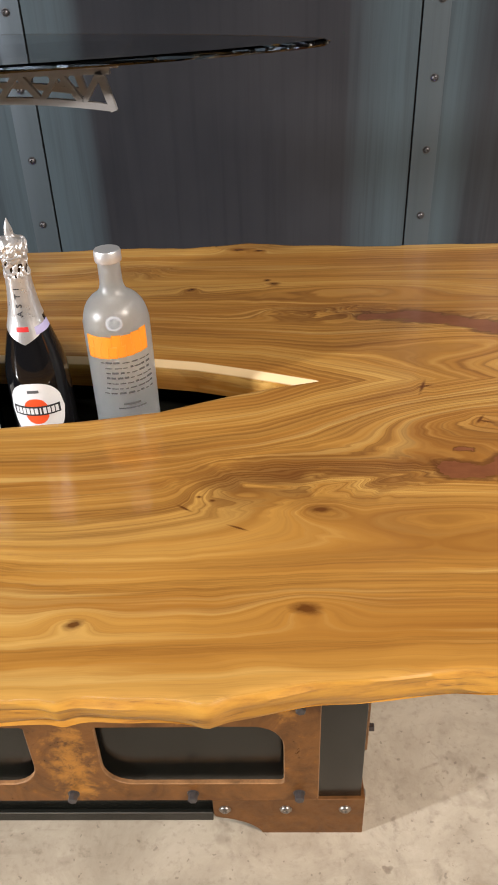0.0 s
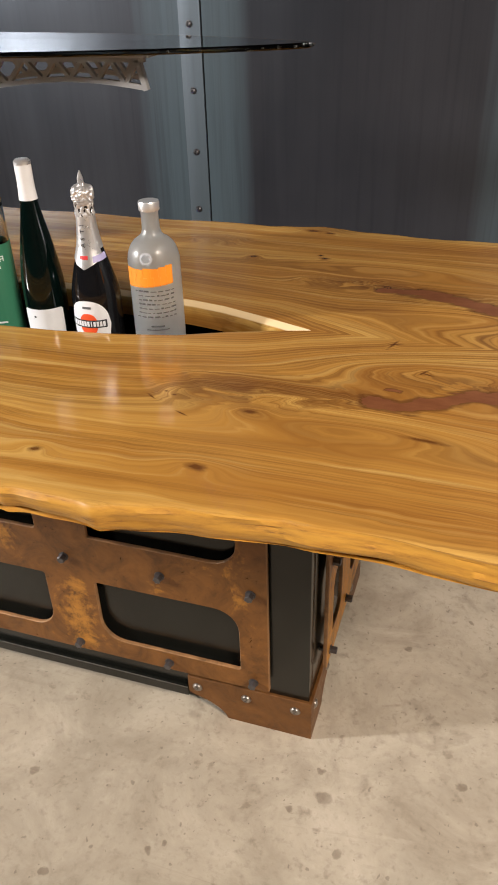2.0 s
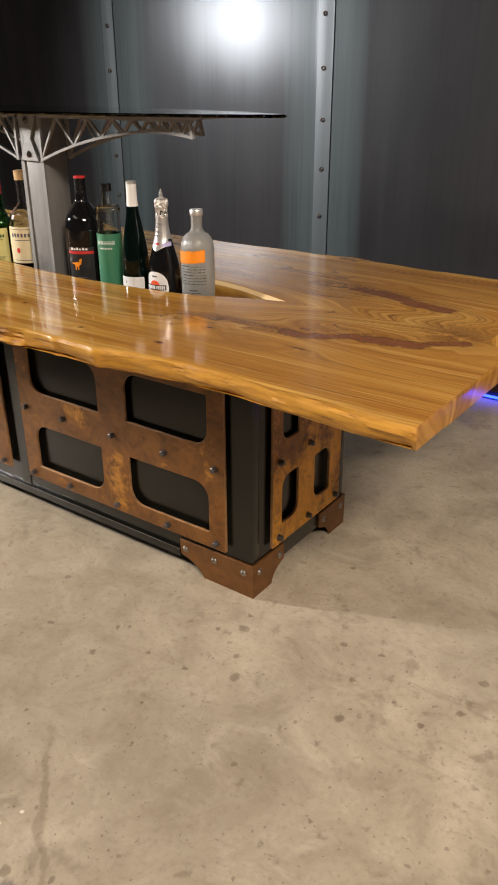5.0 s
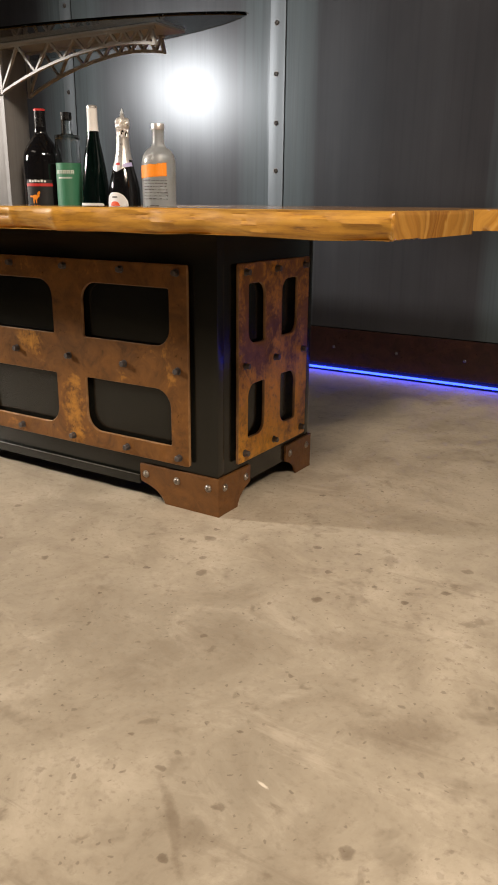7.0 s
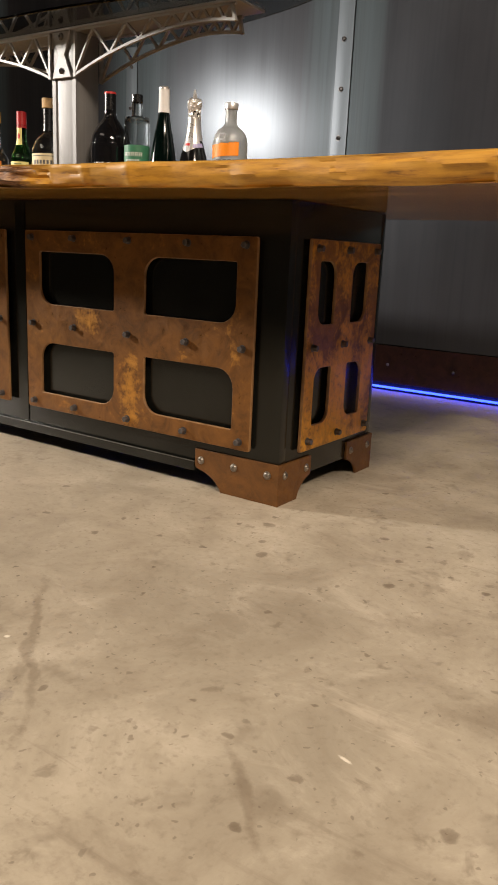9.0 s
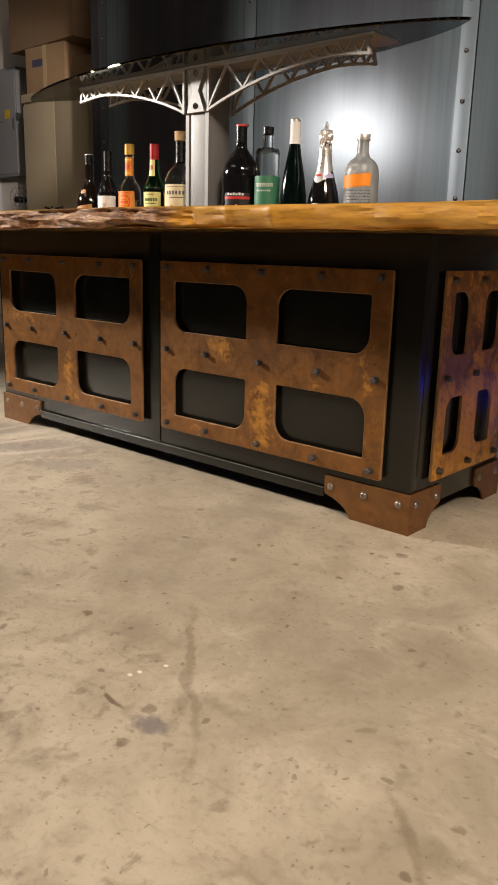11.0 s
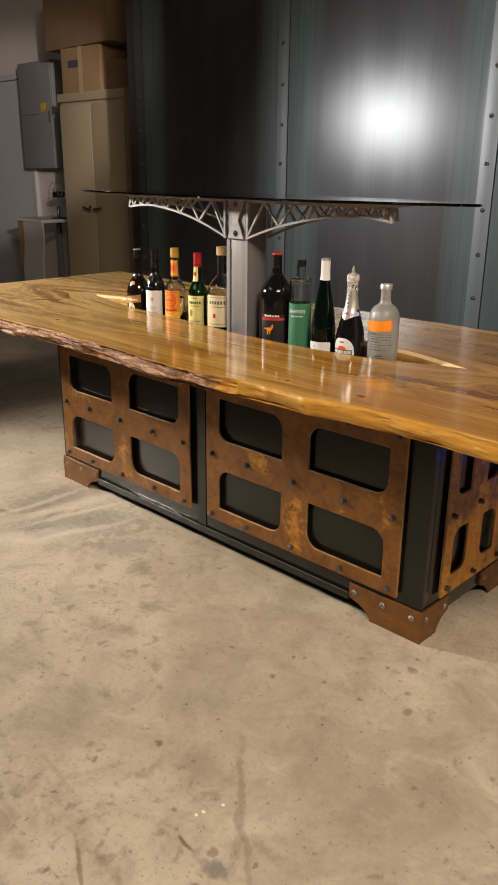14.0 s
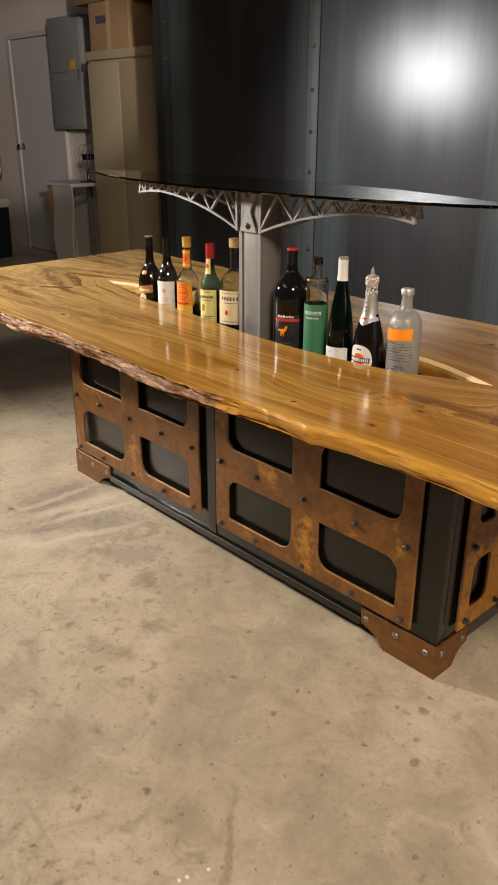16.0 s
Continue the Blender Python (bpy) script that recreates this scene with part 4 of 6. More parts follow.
def slab():
    NX, NH = 560, 84
    bm = bmesh.new()
    xs = np.linspace(X0, X1, NX)
    # thicken the stations near the void's tips
    grid_f, grid_b = [], []
    for i, xb in enumerate(xs):
        inside = VOID[0] < xb < VOID[1]
        fr = float(along(FRONT, xb)) + 0.006 * wave(xb, 1.0, 7) + 0.005 * wave(xb, 2.0, 24) * (1.6 if xb < -0.25 else 0.5)
        bk = float(along(BACK, xb)) + 0.008 * wave(xb, 3.0, 6) + 0.004 * wave(xb, 4.0, 22)
        for nub, w, d in ((-0.149, 0.010, 0.004), (-0.022, 0.013, 0.005), (-0.47, 0.03, 0.010), (-0.98, 0.05, 0.010)):
            fr -= d * math.exp(-((xb - nub) / w) ** 2)
        nr = float(along(NEAR, xb)) if inside else 1.0 + 0.02 * (xb < -1.6)
        fa = float(along(FAR, xb)) if inside else nr
        row_f, row_b = [], []
        for rows, y0, y1 in ((row_f, fr, nr), (row_b, fa, bk)):
            for j in range(NH + 1):
                s = j / NH
                y = y0 + (y1 - y0) * s
                t = max(0.0, (xb - 0.35) / (X1 - 0.35))
                x = xb + t * (slab_end(y) - X1)
                if not inside and rows is row_b and j == 0:
                    rows.append(row_f[-1])
                    continue
                lift = 0.002 * max(0.0, (y - 1.0) / 0.53)
                rows.append(bm.verts.new((x, y, TOP + lift)))
        grid_f.append(row_f)
        grid_b.append(row_b)
    for grid in (grid_f, grid_b):
        for i in range(NX - 1):
            for j in range(NH):
                q = (grid[i][j], grid[i + 1][j], grid[i + 1][j + 1], grid[i][j + 1])
                if len(set(q)) == 4:
                    bm.faces.new(q)
                elif len(set(q)) == 3:
                    bm.faces.new(list(dict.fromkeys(q)))
    bm.normal_update()
    for f in bm.faces:
        if f.normal.z < 0:
            f.normal_flip()
    top = list(bm.faces)
    rim_edges = [e for e in bm.edges if len(e.link_faces) == 1]
    # ordered rims
    nxt = {}
    for e in rim_edges:
        nxt.setdefault(e.verts[0], []).append(e.verts[1])
        nxt.setdefault(e.verts[1], []).append(e.verts[0])
    rims, seen = [], set()
    for v in list(nxt):
        if v in seen:
            continue
        loop, prev, cur = [v], None, v
        seen.add(v)
        while True:
            step = [w for w in nxt[cur] if w is not prev and w not in seen]
            if not step:
                break
            prev, cur = cur, step[0]
            loop.append(cur)
            seen.add(cur)
        rims.append(loop)
    lower, pale = {}, []
    for loop in rims:
        n = len(loop)
        area = sum(loop[k].co.x * loop[(k + 1) % n].co.y - loop[(k + 1) % n].co.x * loop[k].co.y for k in range(n))
        outer = n > 1250
        s = 1 if area > 0 else -1
        hole = -1 if not outer else 1
        steps = [(0.002, -0.0012), (0.0035, -0.004), (0.005, -0.009), (0.005, -0.014), (0.004, -0.020), (0.003, -0.026), (0.000, -0.032), (-0.003, -0.038), (-0.010, -0.046)] if outer else \
                [(0.0012, -0.0006), (0.0085, -0.0085), (0.0095, -0.0105), (0.0095, -0.026), (0.009, -0.046)]
        last = loop
        for k, (out, dz) in enumerate(steps):
            ring = []
            for i, v in enumerate(loop):
                a, b = loop[i - 3].co, loop[(i + 3) % n].co
                nx, ny = s * hole * (b.y - a.y), -s * hole * (b.x - a.x)
                l = math.hypot(nx, ny) or 1
                nx, ny = nx / l, ny / l
                x, y = v.co.x, v.co.y
                rough = 0.0
                if outer and y < 0.6 and abs(nx) < 0.7:
                    wild = 1.0 if x < -0.25 else 0.35
                    rough = wild * (0.021 * noise.noise((x * 4.5, dz * 45, 1.7)) + 0.011 * noise.noise((x * 12 + dz * 120, dz * 95, 4.1)) + wild * wild * (0.0020 * abs(noise.noise((x * 38, dz * 35, 2.1))) + 0.0030 * noise.noise((x * 11, dz * 150, 7.1)))) * min(1, k / 2.0)
                elif outer and abs(nx) < 0.7:
                    rough = 0.008 * noise.noise((x * 9, dz * 60, 8.7)) * min(1, k / 2)
                o = out + rough if not outer or abs(nx) < 0.7 else (0.0 if k == 0 else 0.0015)
                drop = dz + ((0.013 if x < -0.25 else 0.006) * noise.noise((x * 6, 0, 5.5)) if outer and y < 0.6 and k > 5 else 0)
                ring.append(bm.verts.new((x + nx * o, y + ny * o, v.co.z + drop)))
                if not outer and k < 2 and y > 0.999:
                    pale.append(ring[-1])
            for i in range(n):
                j = (i + 1) % n
                bm.faces.new((last[i], last[j], ring[j], ring[i]))
            last = ring
        for v, w in zip(loop, last):
            lower[v] = w
    under = {}
    for f in top:
        q = []
        for v in f.verts:
            if v in lower:
                q.append(lower[v])
            else:
                if v not in under:
                    under[v] = bm.verts.new((v.co.x, v.co.y, v.co.z - 0.046))
                q.append(under[v])
        bm.faces.new(q[::-1])
    bm.verts.ensure_lookup_table()
    bm.verts.index_update()
    pale = [v.index for v in pale]
    co = np.array([v.co[:] for v in bm.verts])
    side = np.array([1.0 if v.co.z < TOP - 0.002 and v.co.y < along(FRONT, v.co.x) + 0.016 else 0.0 for v in bm.verts])
    ob = part("slab", bm, M_SLAB, None, smooth=True)
    me = ob.data
    f, k, r = grain_fields(co[:, 0], co[:, 1], co[:, 2])
    # the sawn east end shows its rings edge on
    east = np.array([slab_end(y) for y in co[:, 1]])
    cut = np.where((co[:, 2] < TOP - 0.0008) & (co[:, 0] > east - 0.0015), 1.0, 0.0)
    dz = TOP - co[:, 2]
    f = np.where(cut > 0, 0.25 * co[:, 1] + 3.0 * dz ** 2 * np.sin(co[:, 1] * 23) + 0.25 * dz * np.cos(co[:, 1] * 17), f)
    side = side * (1 - cut)
    rim_dark = np.clip((-0.22 - co[:, 0]) / 0.15, 0, 1) * np.clip((co[:, 0] + 1.75) / 0.2, 0, 1)
    bark = side * (0.02 + 0.80 * rim_dark)
    burl, sap, figure, light = extra_fields(co, pale)
    figure = np.where(cut > 0, 0.42, figure)
    r = r * (1 - cut)
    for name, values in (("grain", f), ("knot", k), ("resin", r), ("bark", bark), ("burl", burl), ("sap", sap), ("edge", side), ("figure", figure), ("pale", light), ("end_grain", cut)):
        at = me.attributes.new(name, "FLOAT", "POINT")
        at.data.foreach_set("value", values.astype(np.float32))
    tagged(ob, "glossy live-edge honey wood slab top with a boat-shaped opening", "tabletop")
    return ob


BODY = (-1.560, 0.764, 0.172, 1.232)


def rust_panel(parent, w, h, wins, mat, label, at, turn=0.0, cols=5):
    """A rusted plate with four cut windows, held off the body by bolts; x runs along it, the face looks to -y."""
    p = part("rust_panel", plate(window_loop(0, w, 0, h, (), 0.004), wins, 0.007, 0.0014), mat, parent, label, at=at)
    p.data.materials.append(M_WORN)
    p.rotation_euler = (0, 0, turn)
    return p


def base():
    b = thing("bar_base", "black steel bar cabinet with rusted cut-out panels and brown feet", "bar cabinet", at=(-0.694, 0.998, 0))
    ox, oy = 0.694, -0.998
    x0, y0, x1, y1 = BODY

    def put(name, bm, mat, label="", parent=None, smooth=False):
        bmesh.ops.translate(bm, verts=bm.verts, vec=(ox, oy, 0))
        return part(name, bm, mat, parent or b, label, smooth=smooth)
    bm = bmesh.new()
    t = 0.03
    box(bm, (x0, y0, 0.052), (x1, y0 + t, 0.684), 0.003)
    put("front_panel", bm, M_BODY, "matt black-green painted steel", smooth=True)
    put("back_panel", boxed((x0, y1 - t, 0.052), (x1, y1, 0.684), 0.007), M_BODY, smooth=True)
    put("side_panel", boxed((x1 - t, y0 + t - 0.006, 0.0525), (x1 - 0.0005, y1 - t + 0.006, 0.6835), 0.003), M_BODY, smooth=True)
    put("side_panel", boxed((x0 + 0.0005, y0 + t - 0.006, 0.0525), (x0 + t, y1 - t + 0.006, 0.6835), 0.003), M_BODY, smooth=True)
    put("shelf", boxed((x0 + t, y0 + t, 0.620), (x1 - t, y1 - t, 0.640)), M_BODY, "dark shelf in the bottle trough")
    put("bottom_panel", boxed((x0 + t, y0 + t, 0.053), (x1 - t, y1 - t, 0.07)), M_BODY)
    put("bottom_rail", boxed((x0 + 0.24, y0 - 0.007, 0.040), (x1 - 0.24, y0 - 0.0005, 0.066), 0.002), M_BODY, "black rail with a worn bright edge")
    put("rail_edge", boxed((x0 + 0.24, y0 - 0.0085, 0.0640), (x1 - 0.24, y0 - 0.0072, 0.0658)), M_RAIL, "worn bright rail edge")
    # centre upright between the two panels
    put("corner_strip", boxed((-0.728, y0 - 0.0028, 0.068), (-0.688, y0 - 0.0005, 0.68), 0.001), M_BODY)
    # front panels
    def windows(xs, zs, r):
        (a, b1, c, d), (e, f, g, h) = xs, zs
        return [window_loop(a, b1, g, h, ("tr", "bl"), r), window_loop(c, d, g, h, ("tl", "br"), r),
                window_loop(a, b1, e, f, ("tl", "br"), r), window_loop(c, d, e, f, ("tr", "bl"), r)]
    zs = (0.046, 0.186, 0.291, 0.429)
    w, h = 0.768, 0.484
    hexb = None
    rows_z = (0.020, 0.237, 0.466)
    for px in (-1.518, -0.666):
        xs = (0.058, 0.334, 0.438, 0.714)
        p = rust_panel(b, w, h, windows(xs, zs, 0.045), M_RUST, "rusted brown steel plate with four rounded windows", (px + ox, 0.744 + oy, 0.120))
        for zr in rows_z:
            for xr in (0.029, 0.190, 0.384, 0.572, 0.738):
                if hexb is None:
                    hexb = part("bolt", hex_bolt(0.0076, 0.0135), M_PANEL_BOLT, p, at=(xr, 0, zr))
                else:
                    o = again(hexb, (xr, 0, zr), (0, random.uniform(0, 1), 0))
                    o.parent = p
                if zr == 0.237:
                    continue
        for xr in (0.029, 0.384, 0.738):
            for zr in rows_z:
                s = part("spacer", lathe(bmesh.new(), [(0, -0.0065), (0.007, -0.0065), (0.007, 0.0065), (0, 0.0065)], 10), M_BOLT, p, at=(xr, 0.0135, zr))
                s.rotation_euler = (radians(90), 0, 0)
    # end panels
    wins = windows((0.045, 0.122, 0.205, 0.285), (0.060, 0.195, 0.296, 0.440), 0.032)
    for ex, turn in ((x1 + 0.016, 90), (x0 - 0.016, -90)):
        yy = 0.830 if turn > 0 else 0.830 + 0.348
        p = rust_panel(b, 0.348, 0.488, wins, M_RUST_BRIGHT, "orange-rusted steel end plate with four slots", (ex + ox, yy + oy, 0.118), radians(turn))
        for zr in (0.024, 0.245, 0.468):
            for xr in (0.030, 0.174, 0.320):
                o = again(hexb, (xr, 0, zr), (0, random.uniform(0, 1), 0))
                o.parent = p
        for xr in (0.030, 0.320):
            for zr in (0.024, 0.468):
                s = part("spacer", lathe(bmesh.new(), [(0, -0.0045), (0.007, -0.0045), (0.007, 0.0045), (0, 0.0045)], 10), M_BOLT, p, at=(xr, 0.0115, zr))
                s.rotation_euler = (radians(90), 0, 0)
    # feet: angle plates round the corners, each with a curved cut
    def foot_side(length, flat):
        pts = [(0, 0), (flat, 0)]
        n = 8
        for i in range(1, n + 1):
            a = radians(90 * i / n)
            pts.append((flat + (length - flat - 0.012) * (0.35 * a / radians(90) + 0.65 * (1 - math.cos(a))) * 0.98, 0.046 * (0.4 * a / radians(90) + 0.6 * math.sin(a))))
        pts += [(length - 0.003, 0.050), (length, 0.056), (length, 0.097), (0, 0.099)]
        return pts
    bb = None
    th = 0.006
    for cx, cy, sx, sy in ((x1, y0, -1, 1), (x0, y0, 1, 1), (x1, y1, -1, -1), (x0, y1, 1, -1)):
        bm = bmesh.new()
        for length, flat, alongx in ((0.245, 0.165, True), (0.146, 0.085, False)):
            loop = foot_side(length, flat)
            q = plate(loop, [], th)
            me = bpy.data.meshes.new("tmp")
            for v in q.verts:
                u, d, z = v.co.x, v.co.y, v.co.z
                if alongx:
                    v.co = (cx - sx * th * 0.98 + sx * u, cy - sy * th + sy * d, z)
                else:
                    v.co = (cx - sx * th + sx * d, cy - sy * th + sy * u + sy * 0.0007, z)
            q.to_mesh(me)
            bm.from_mesh(me)
            q.free()
            bpy.data.meshes.remove(me)
        foot = put("foot_bracket", bm, M_FOOT, "brown-patinated folded steel foot bracket")
        spots = [((cx + sx * u, cy - sy * th, 0.071), 0 if sy > 0 else 180) for u in (0.025, 0.121, 0.220)]
        spots += [((cx - sx * th, cy + sy * u, 0.071), 90 if sx < 0 else -90) for u in (0.022, 0.118)]
        for (bx, by, bz), turn in spots:
            at = (bx + ox, by + oy, bz)
            if bb is None:
                bb = part("bolt", button_bolt(), M_BOLT_BRIGHT, foot, at=at, smooth=True)
                bb.rotation_euler = (0, 0, radians(turn))
            else:
                o = again(bb, at, (0, 0, radians(turn)))
                o.parent = foot
    return b


def canopy():
    """The steel post with its paired arched trusses, and the pointed glass shelf on them."""
    cx, cy = -0.7225, 0.988
    t = thing("shelf_stand", "mill steel post with two pairs of arched lattice brackets", "shelf stand", at=(cx, cy, 0.640))
    z = 0.645
    bm = bmesh.new()
    box(bm, (-0.0475, -0.043, 0), (0.0475, 0.043, 1.15 - z), 0.004)
    part("post", bm, M_POST, t, "grey mill-finish square steel post", smooth=True)
    for sx in (-1, 1):
        part("post_flange", boxed((sx * 0.041 - 0.0075, -0.0465, 0), (sx * 0.041 + 0.0075, -0.0425, 1.028 - z), 0.001), M_POST, t)
    for sy, ty in ((-1, -0.050), (1, 0.050)):
        # waisted gusset plate over the post head
        loop = [(-0.036, 1.030 - z), (0.036, 1.030 - z), (0.030, 1.050 - z), (0.012, 1.090 - z), (0.030, 1.130 - z), (0.036, 1.150 - z),
                (-0.036, 1.150 - z), (-0.030, 1.130 - z), (-0.012, 1.090 - z), (-0.030, 1.050 - z)]
        g = plate(loop, [], 0.006)
        if sy > 0:
            for v in g.verts:
                v.co.y = -v.co.y
        part("gusset", g, M_TRUSS, t, "bright waisted gusset plate", at=(0, ty - sy * -0.001 + sy * 0.004, 0))
        lo, hi = sorted((ty - sy * 0.0045, ty - sy * 0.0015))
        part("backing_plate", boxed((-0.040, lo, 1.0305 - z), (0.040, hi, 1.1495 - z), 0.0005), M_POST, t)
        for sx in (-1, 1):
            bm = bmesh.new()
            rod(bm, (sx * 0.030, 0, 1.036 - z), (-sx * 0.030, 0, 1.146 - z), 0.0035, flat=0.003)
            part("cross_bar", bm, M_TRUSS, t, at=(0, ty + sx * 0.001, 0))
        for bz in (1.048, 1.137):
            o = part("bolt", button_bolt(0.0085, 0.006), M_BOLT, t, at=(0, ty + sy * 0.0045, bz - z), smooth=True)
            if sy > 0:
                o.rotation_euler = (0, 0, math.pi)
        for sx, tip in ((-1, 0.555 if sy < 0 else 0.525), (1, 0.598 if sy < 0 else 0.548)):
            bm = bmesh.new()
            a = 0.047

            def arc(u):
                zz = 1.033 + 0.092 * (1 - (1 - u) ** 2.3) - 0.014 * max(0.0, (u - 0.72) / 0.28) ** 1.6
                return Vector((sx * (a + (tip - a) * u), 0, zz - z))
            n = 28
            for i in range(n):
                rod(bm, arc(i / n), arc((i + 1) / n), 0.0034, flat=0.0040)
            top_z = 1.1475 - z
            rod(bm, (sx * a, 0, top_z), (sx * tip, 0, top_z), 0.0035, flat=0.0045)
            rod(bm, (sx * (a + 0.004), 0, 1.03 - z), (sx * (a + 0.004), 0, top_z), 0.0040, flat=0.0045)
            rod(bm, (sx * tip, 0, arc(1).z - 0.003), (sx * (tip - 0.012), 0, top_z), 0.0035, flat=0.0045)
            # lattice: each bay shorter than the one before
            u, low = 0.0, True
            width = 0.135
            while u < 0.985:
                v = min(1.0, u + width)
                p, q = (arc(u), Vector((sx * (a + (tip - a) * v), 0, top_z))) if low else (Vector((sx * (a + (tip - a) * u), 0, top_z)), arc(v))
                rod(bm, p, q, 0.0030, flat=0.0038)
                u, low = v, not low
                width = max(0.040, width * 0.87)
            part("truss_arm", bm, M_TRUSS, t, "bright arched lattice bracket arm", at=(0, ty, 0))
    part("top_plate", boxed((-0.558, -0.058, 1.1505 - z), (0.608, 0.058, 1.1565 - z), 0.001), M_TRUSS, t, "flat steel strip under the glass")

    # glass shelf, pointed at both ends, with a chipped rim
    gz = 1.1525
    g = thing("glass_shelf", "long pointed smoked glass shelf with a chipped rim", "glass shelf", at=(-0.772, 0.988, gz))
    n = 90
    bm = bmesh.new()
    half = 0.876

    def rim(i, sign, inset=0.0):
        u = -1 + 2 * i / n
        w = 0.185 * max(0.0, 1 - u * u) ** 0.75
        w += 0.0012 * noise.noise((u * 60, sign * 3.0, 0)) + 0.0008 * noise.noise((u * 170, sign * 5.0, 0))
        return (u * (half - inset), sign * max(0.0015, w - inset))
    loop = [rim(i, -1) for i in range(n + 1)] + [rim(i, 1) for i in range(n, -1, -1)]
    low = [rim(i, -1, 0.0016) for i in range(n + 1)] + [rim(i, 1, 0.0016) for i in range(n, -1, -1)]
    m = len(loop)
    rows = []
    for pts, zz in ((low, 0.0), (loop, 0.002), (loop, 0.0055), (low, 0.0075)):
        rows.append([bm.verts.new((x, y, zz)) for x, y in pts])
    for a, b in zip(rows, rows[1:]):
        for i in range(m):
            j = (i + 1) % m
            bm.faces.new((a[i], a[j], b[j], b[i]))
    for r in (rows[0], rows[-1]):
        for i in range(n):
            bm.faces.new((r[i], r[i + 1], r[m - 2 - i], r[m - 1 - i]))
    part("pane", bm, M_GLASS, g)
    # bright flakes along the rim, most at the two points
    rng = random.Random(5)
    bm = bmesh.new()
    for k in range(110):
        i = rng.choice([rng.randint(0, 9), rng.randint(n - 9, n), rng.randint(n - 5, n), rng.randint(0, n)])
        sgn = rng.choice((-1, 1))
        x, y = rim(i, sgn)
        s = rng.uniform(0.0010, 0.0030)
        vs = bmesh.ops.create_icosphere(bm, subdivisions=1, radius=s)["verts"]
        for v in vs:
            v.co = Vector((v.co.x * rng.uniform(0.8, 2.2) + x, v.co.y * 0.5 + y, v.co.z * 0.8 + 0.0038))
    tagged(part("chipped_rim", bm, M_CHIP, g, "bright knapped flakes along the rim"), kind="stuff")
    return t


slab()
base()
canopy()

# ---- bottles in the trough ----
SHELF_Z, ROW_Y = 0.640, 0.990
M_BLACKGLASS = plain("black_glass", (0.006, 0.006, 0.007), 0.05, 0, 0.1, 6.0)
M_BROWNGLASS = plain("brown_black_glass", (0.010, 0.006, 0.004), 0.06, 0, 0.1, 6.0)
M_GREENBLACK = plain("dark_green_glass", (0.0012, 0.0045, 0.0038), 0.05, 0, 0.2, 6.0)
M_GREENGLASS = glass("green_glass", (0.10, 0.34, 0.10))
M_CLEAR = glass("clear_glass", (0.93, 0.95, 0.94))
M_FROST = glass("frosted_glass", (0.84, 0.87, 0.88), 0.33)
M_FROST.node_tree.nodes["Principled BSDF"].inputs["Transmission Weight"].default_value = 0.86
M_AMBER = glass("amber_spirit", (0.42, 0.14, 0.025), 0.0, 1.36)
M_PALE = glass("pale_spirit", (0.93, 0.88, 0.70), 0.0, 1.36)
M_PAPER = plain("white_label", (0.76, 0.77, 0.79), 0.6, 0, 0.04, 30)
M_CREAM = plain("cream_label", (0.70, 0.61, 0.40), 0.6, 0, 0.05, 30)
M_YELLOW = plain("yellow_label", (0.85, 0.52, 0.06), 0.55, 0, 0.05, 30)
M_ORANGE = plain("orange_print", (0.92, 0.29, 0.015), 0.5, 0, 0.05, 30)
M_PALEORANGE = plain("pale_orange_print", (0.90, 0.42, 0.10), 0.5, 0, 0.05, 30)
M_DISC = plain("vermilion_print", (0.78, 0.09, 0.02), 0.5, 0, 0.05, 30)
M_RED = plain("red_print", (0.55, 0.03, 0.03), 0.45, 0, 0.08, 30)
M_GREENLABEL = plain("green_label", (0.045, 0.20, 0.115), 0.45, 0, 0.06, 20)
M_GREYPRINT = plain("grey_print", (0.10, 0.10, 0.105), 0.6, 0, 0.1, 30)
M_INK = plain("dark_ink", (0.02, 0.02, 0.025), 0.6, 0, 0.1, 30)
M_SILVER = plain("silver_foil", (0.74, 0.73, 0.73), 0.30, 0.75, 0.04, 40, 0.15)
M_CAP = plain("satin_cap", (0.76, 0.76, 0.77), 0.36, 0.75, 0.06, 20)
M_LILAC = plain("lilac_ribbon", (0.42, 0.40, 0.66), 0.5, 0, 0.05, 30)
M_CORK = plain("cork", (0.50, 0.33, 0.16), 0.7, 0, 0.2, 120)
M_TAN = plain("tan_print", (0.42, 0.20, 0.07), 0.5, 0, 0.1, 30)
M_AMBERLABEL = plain("amber_label", (0.80, 0.27, 0.025), 0.5, 0, 0.3, 25)
M_PALEYELLOW = plain("pale_yellow_label", (0.74, 0.68, 0.27), 0.55, 0, 0.06, 30)
M_GREENINK = plain("green_ink", (0.03, 0.08, 0.03), 0.6, 0, 0.1, 30)
M_REDCAP = plain("red_cap", (0.34, 0.012, 0.016), 0.35, 0, 0.1, 30)
M_GOLDCAP = plain("gold_cap", (0.62, 0.38, 0.07), 0.35, 0.3, 0.1, 30)
M_SEAL = plain("seal_grey", (0.42, 0.43, 0.46), 0.5, 0, 0.15, 60)
M_FADED = plain("faded_print", (0.58, 0.46, 0.40), 0.6, 0, 0.1, 40)
M_SHEEN = plain("dark_label", (0.022, 0.022, 0.025), 0.35, 0, 0.2, 40)


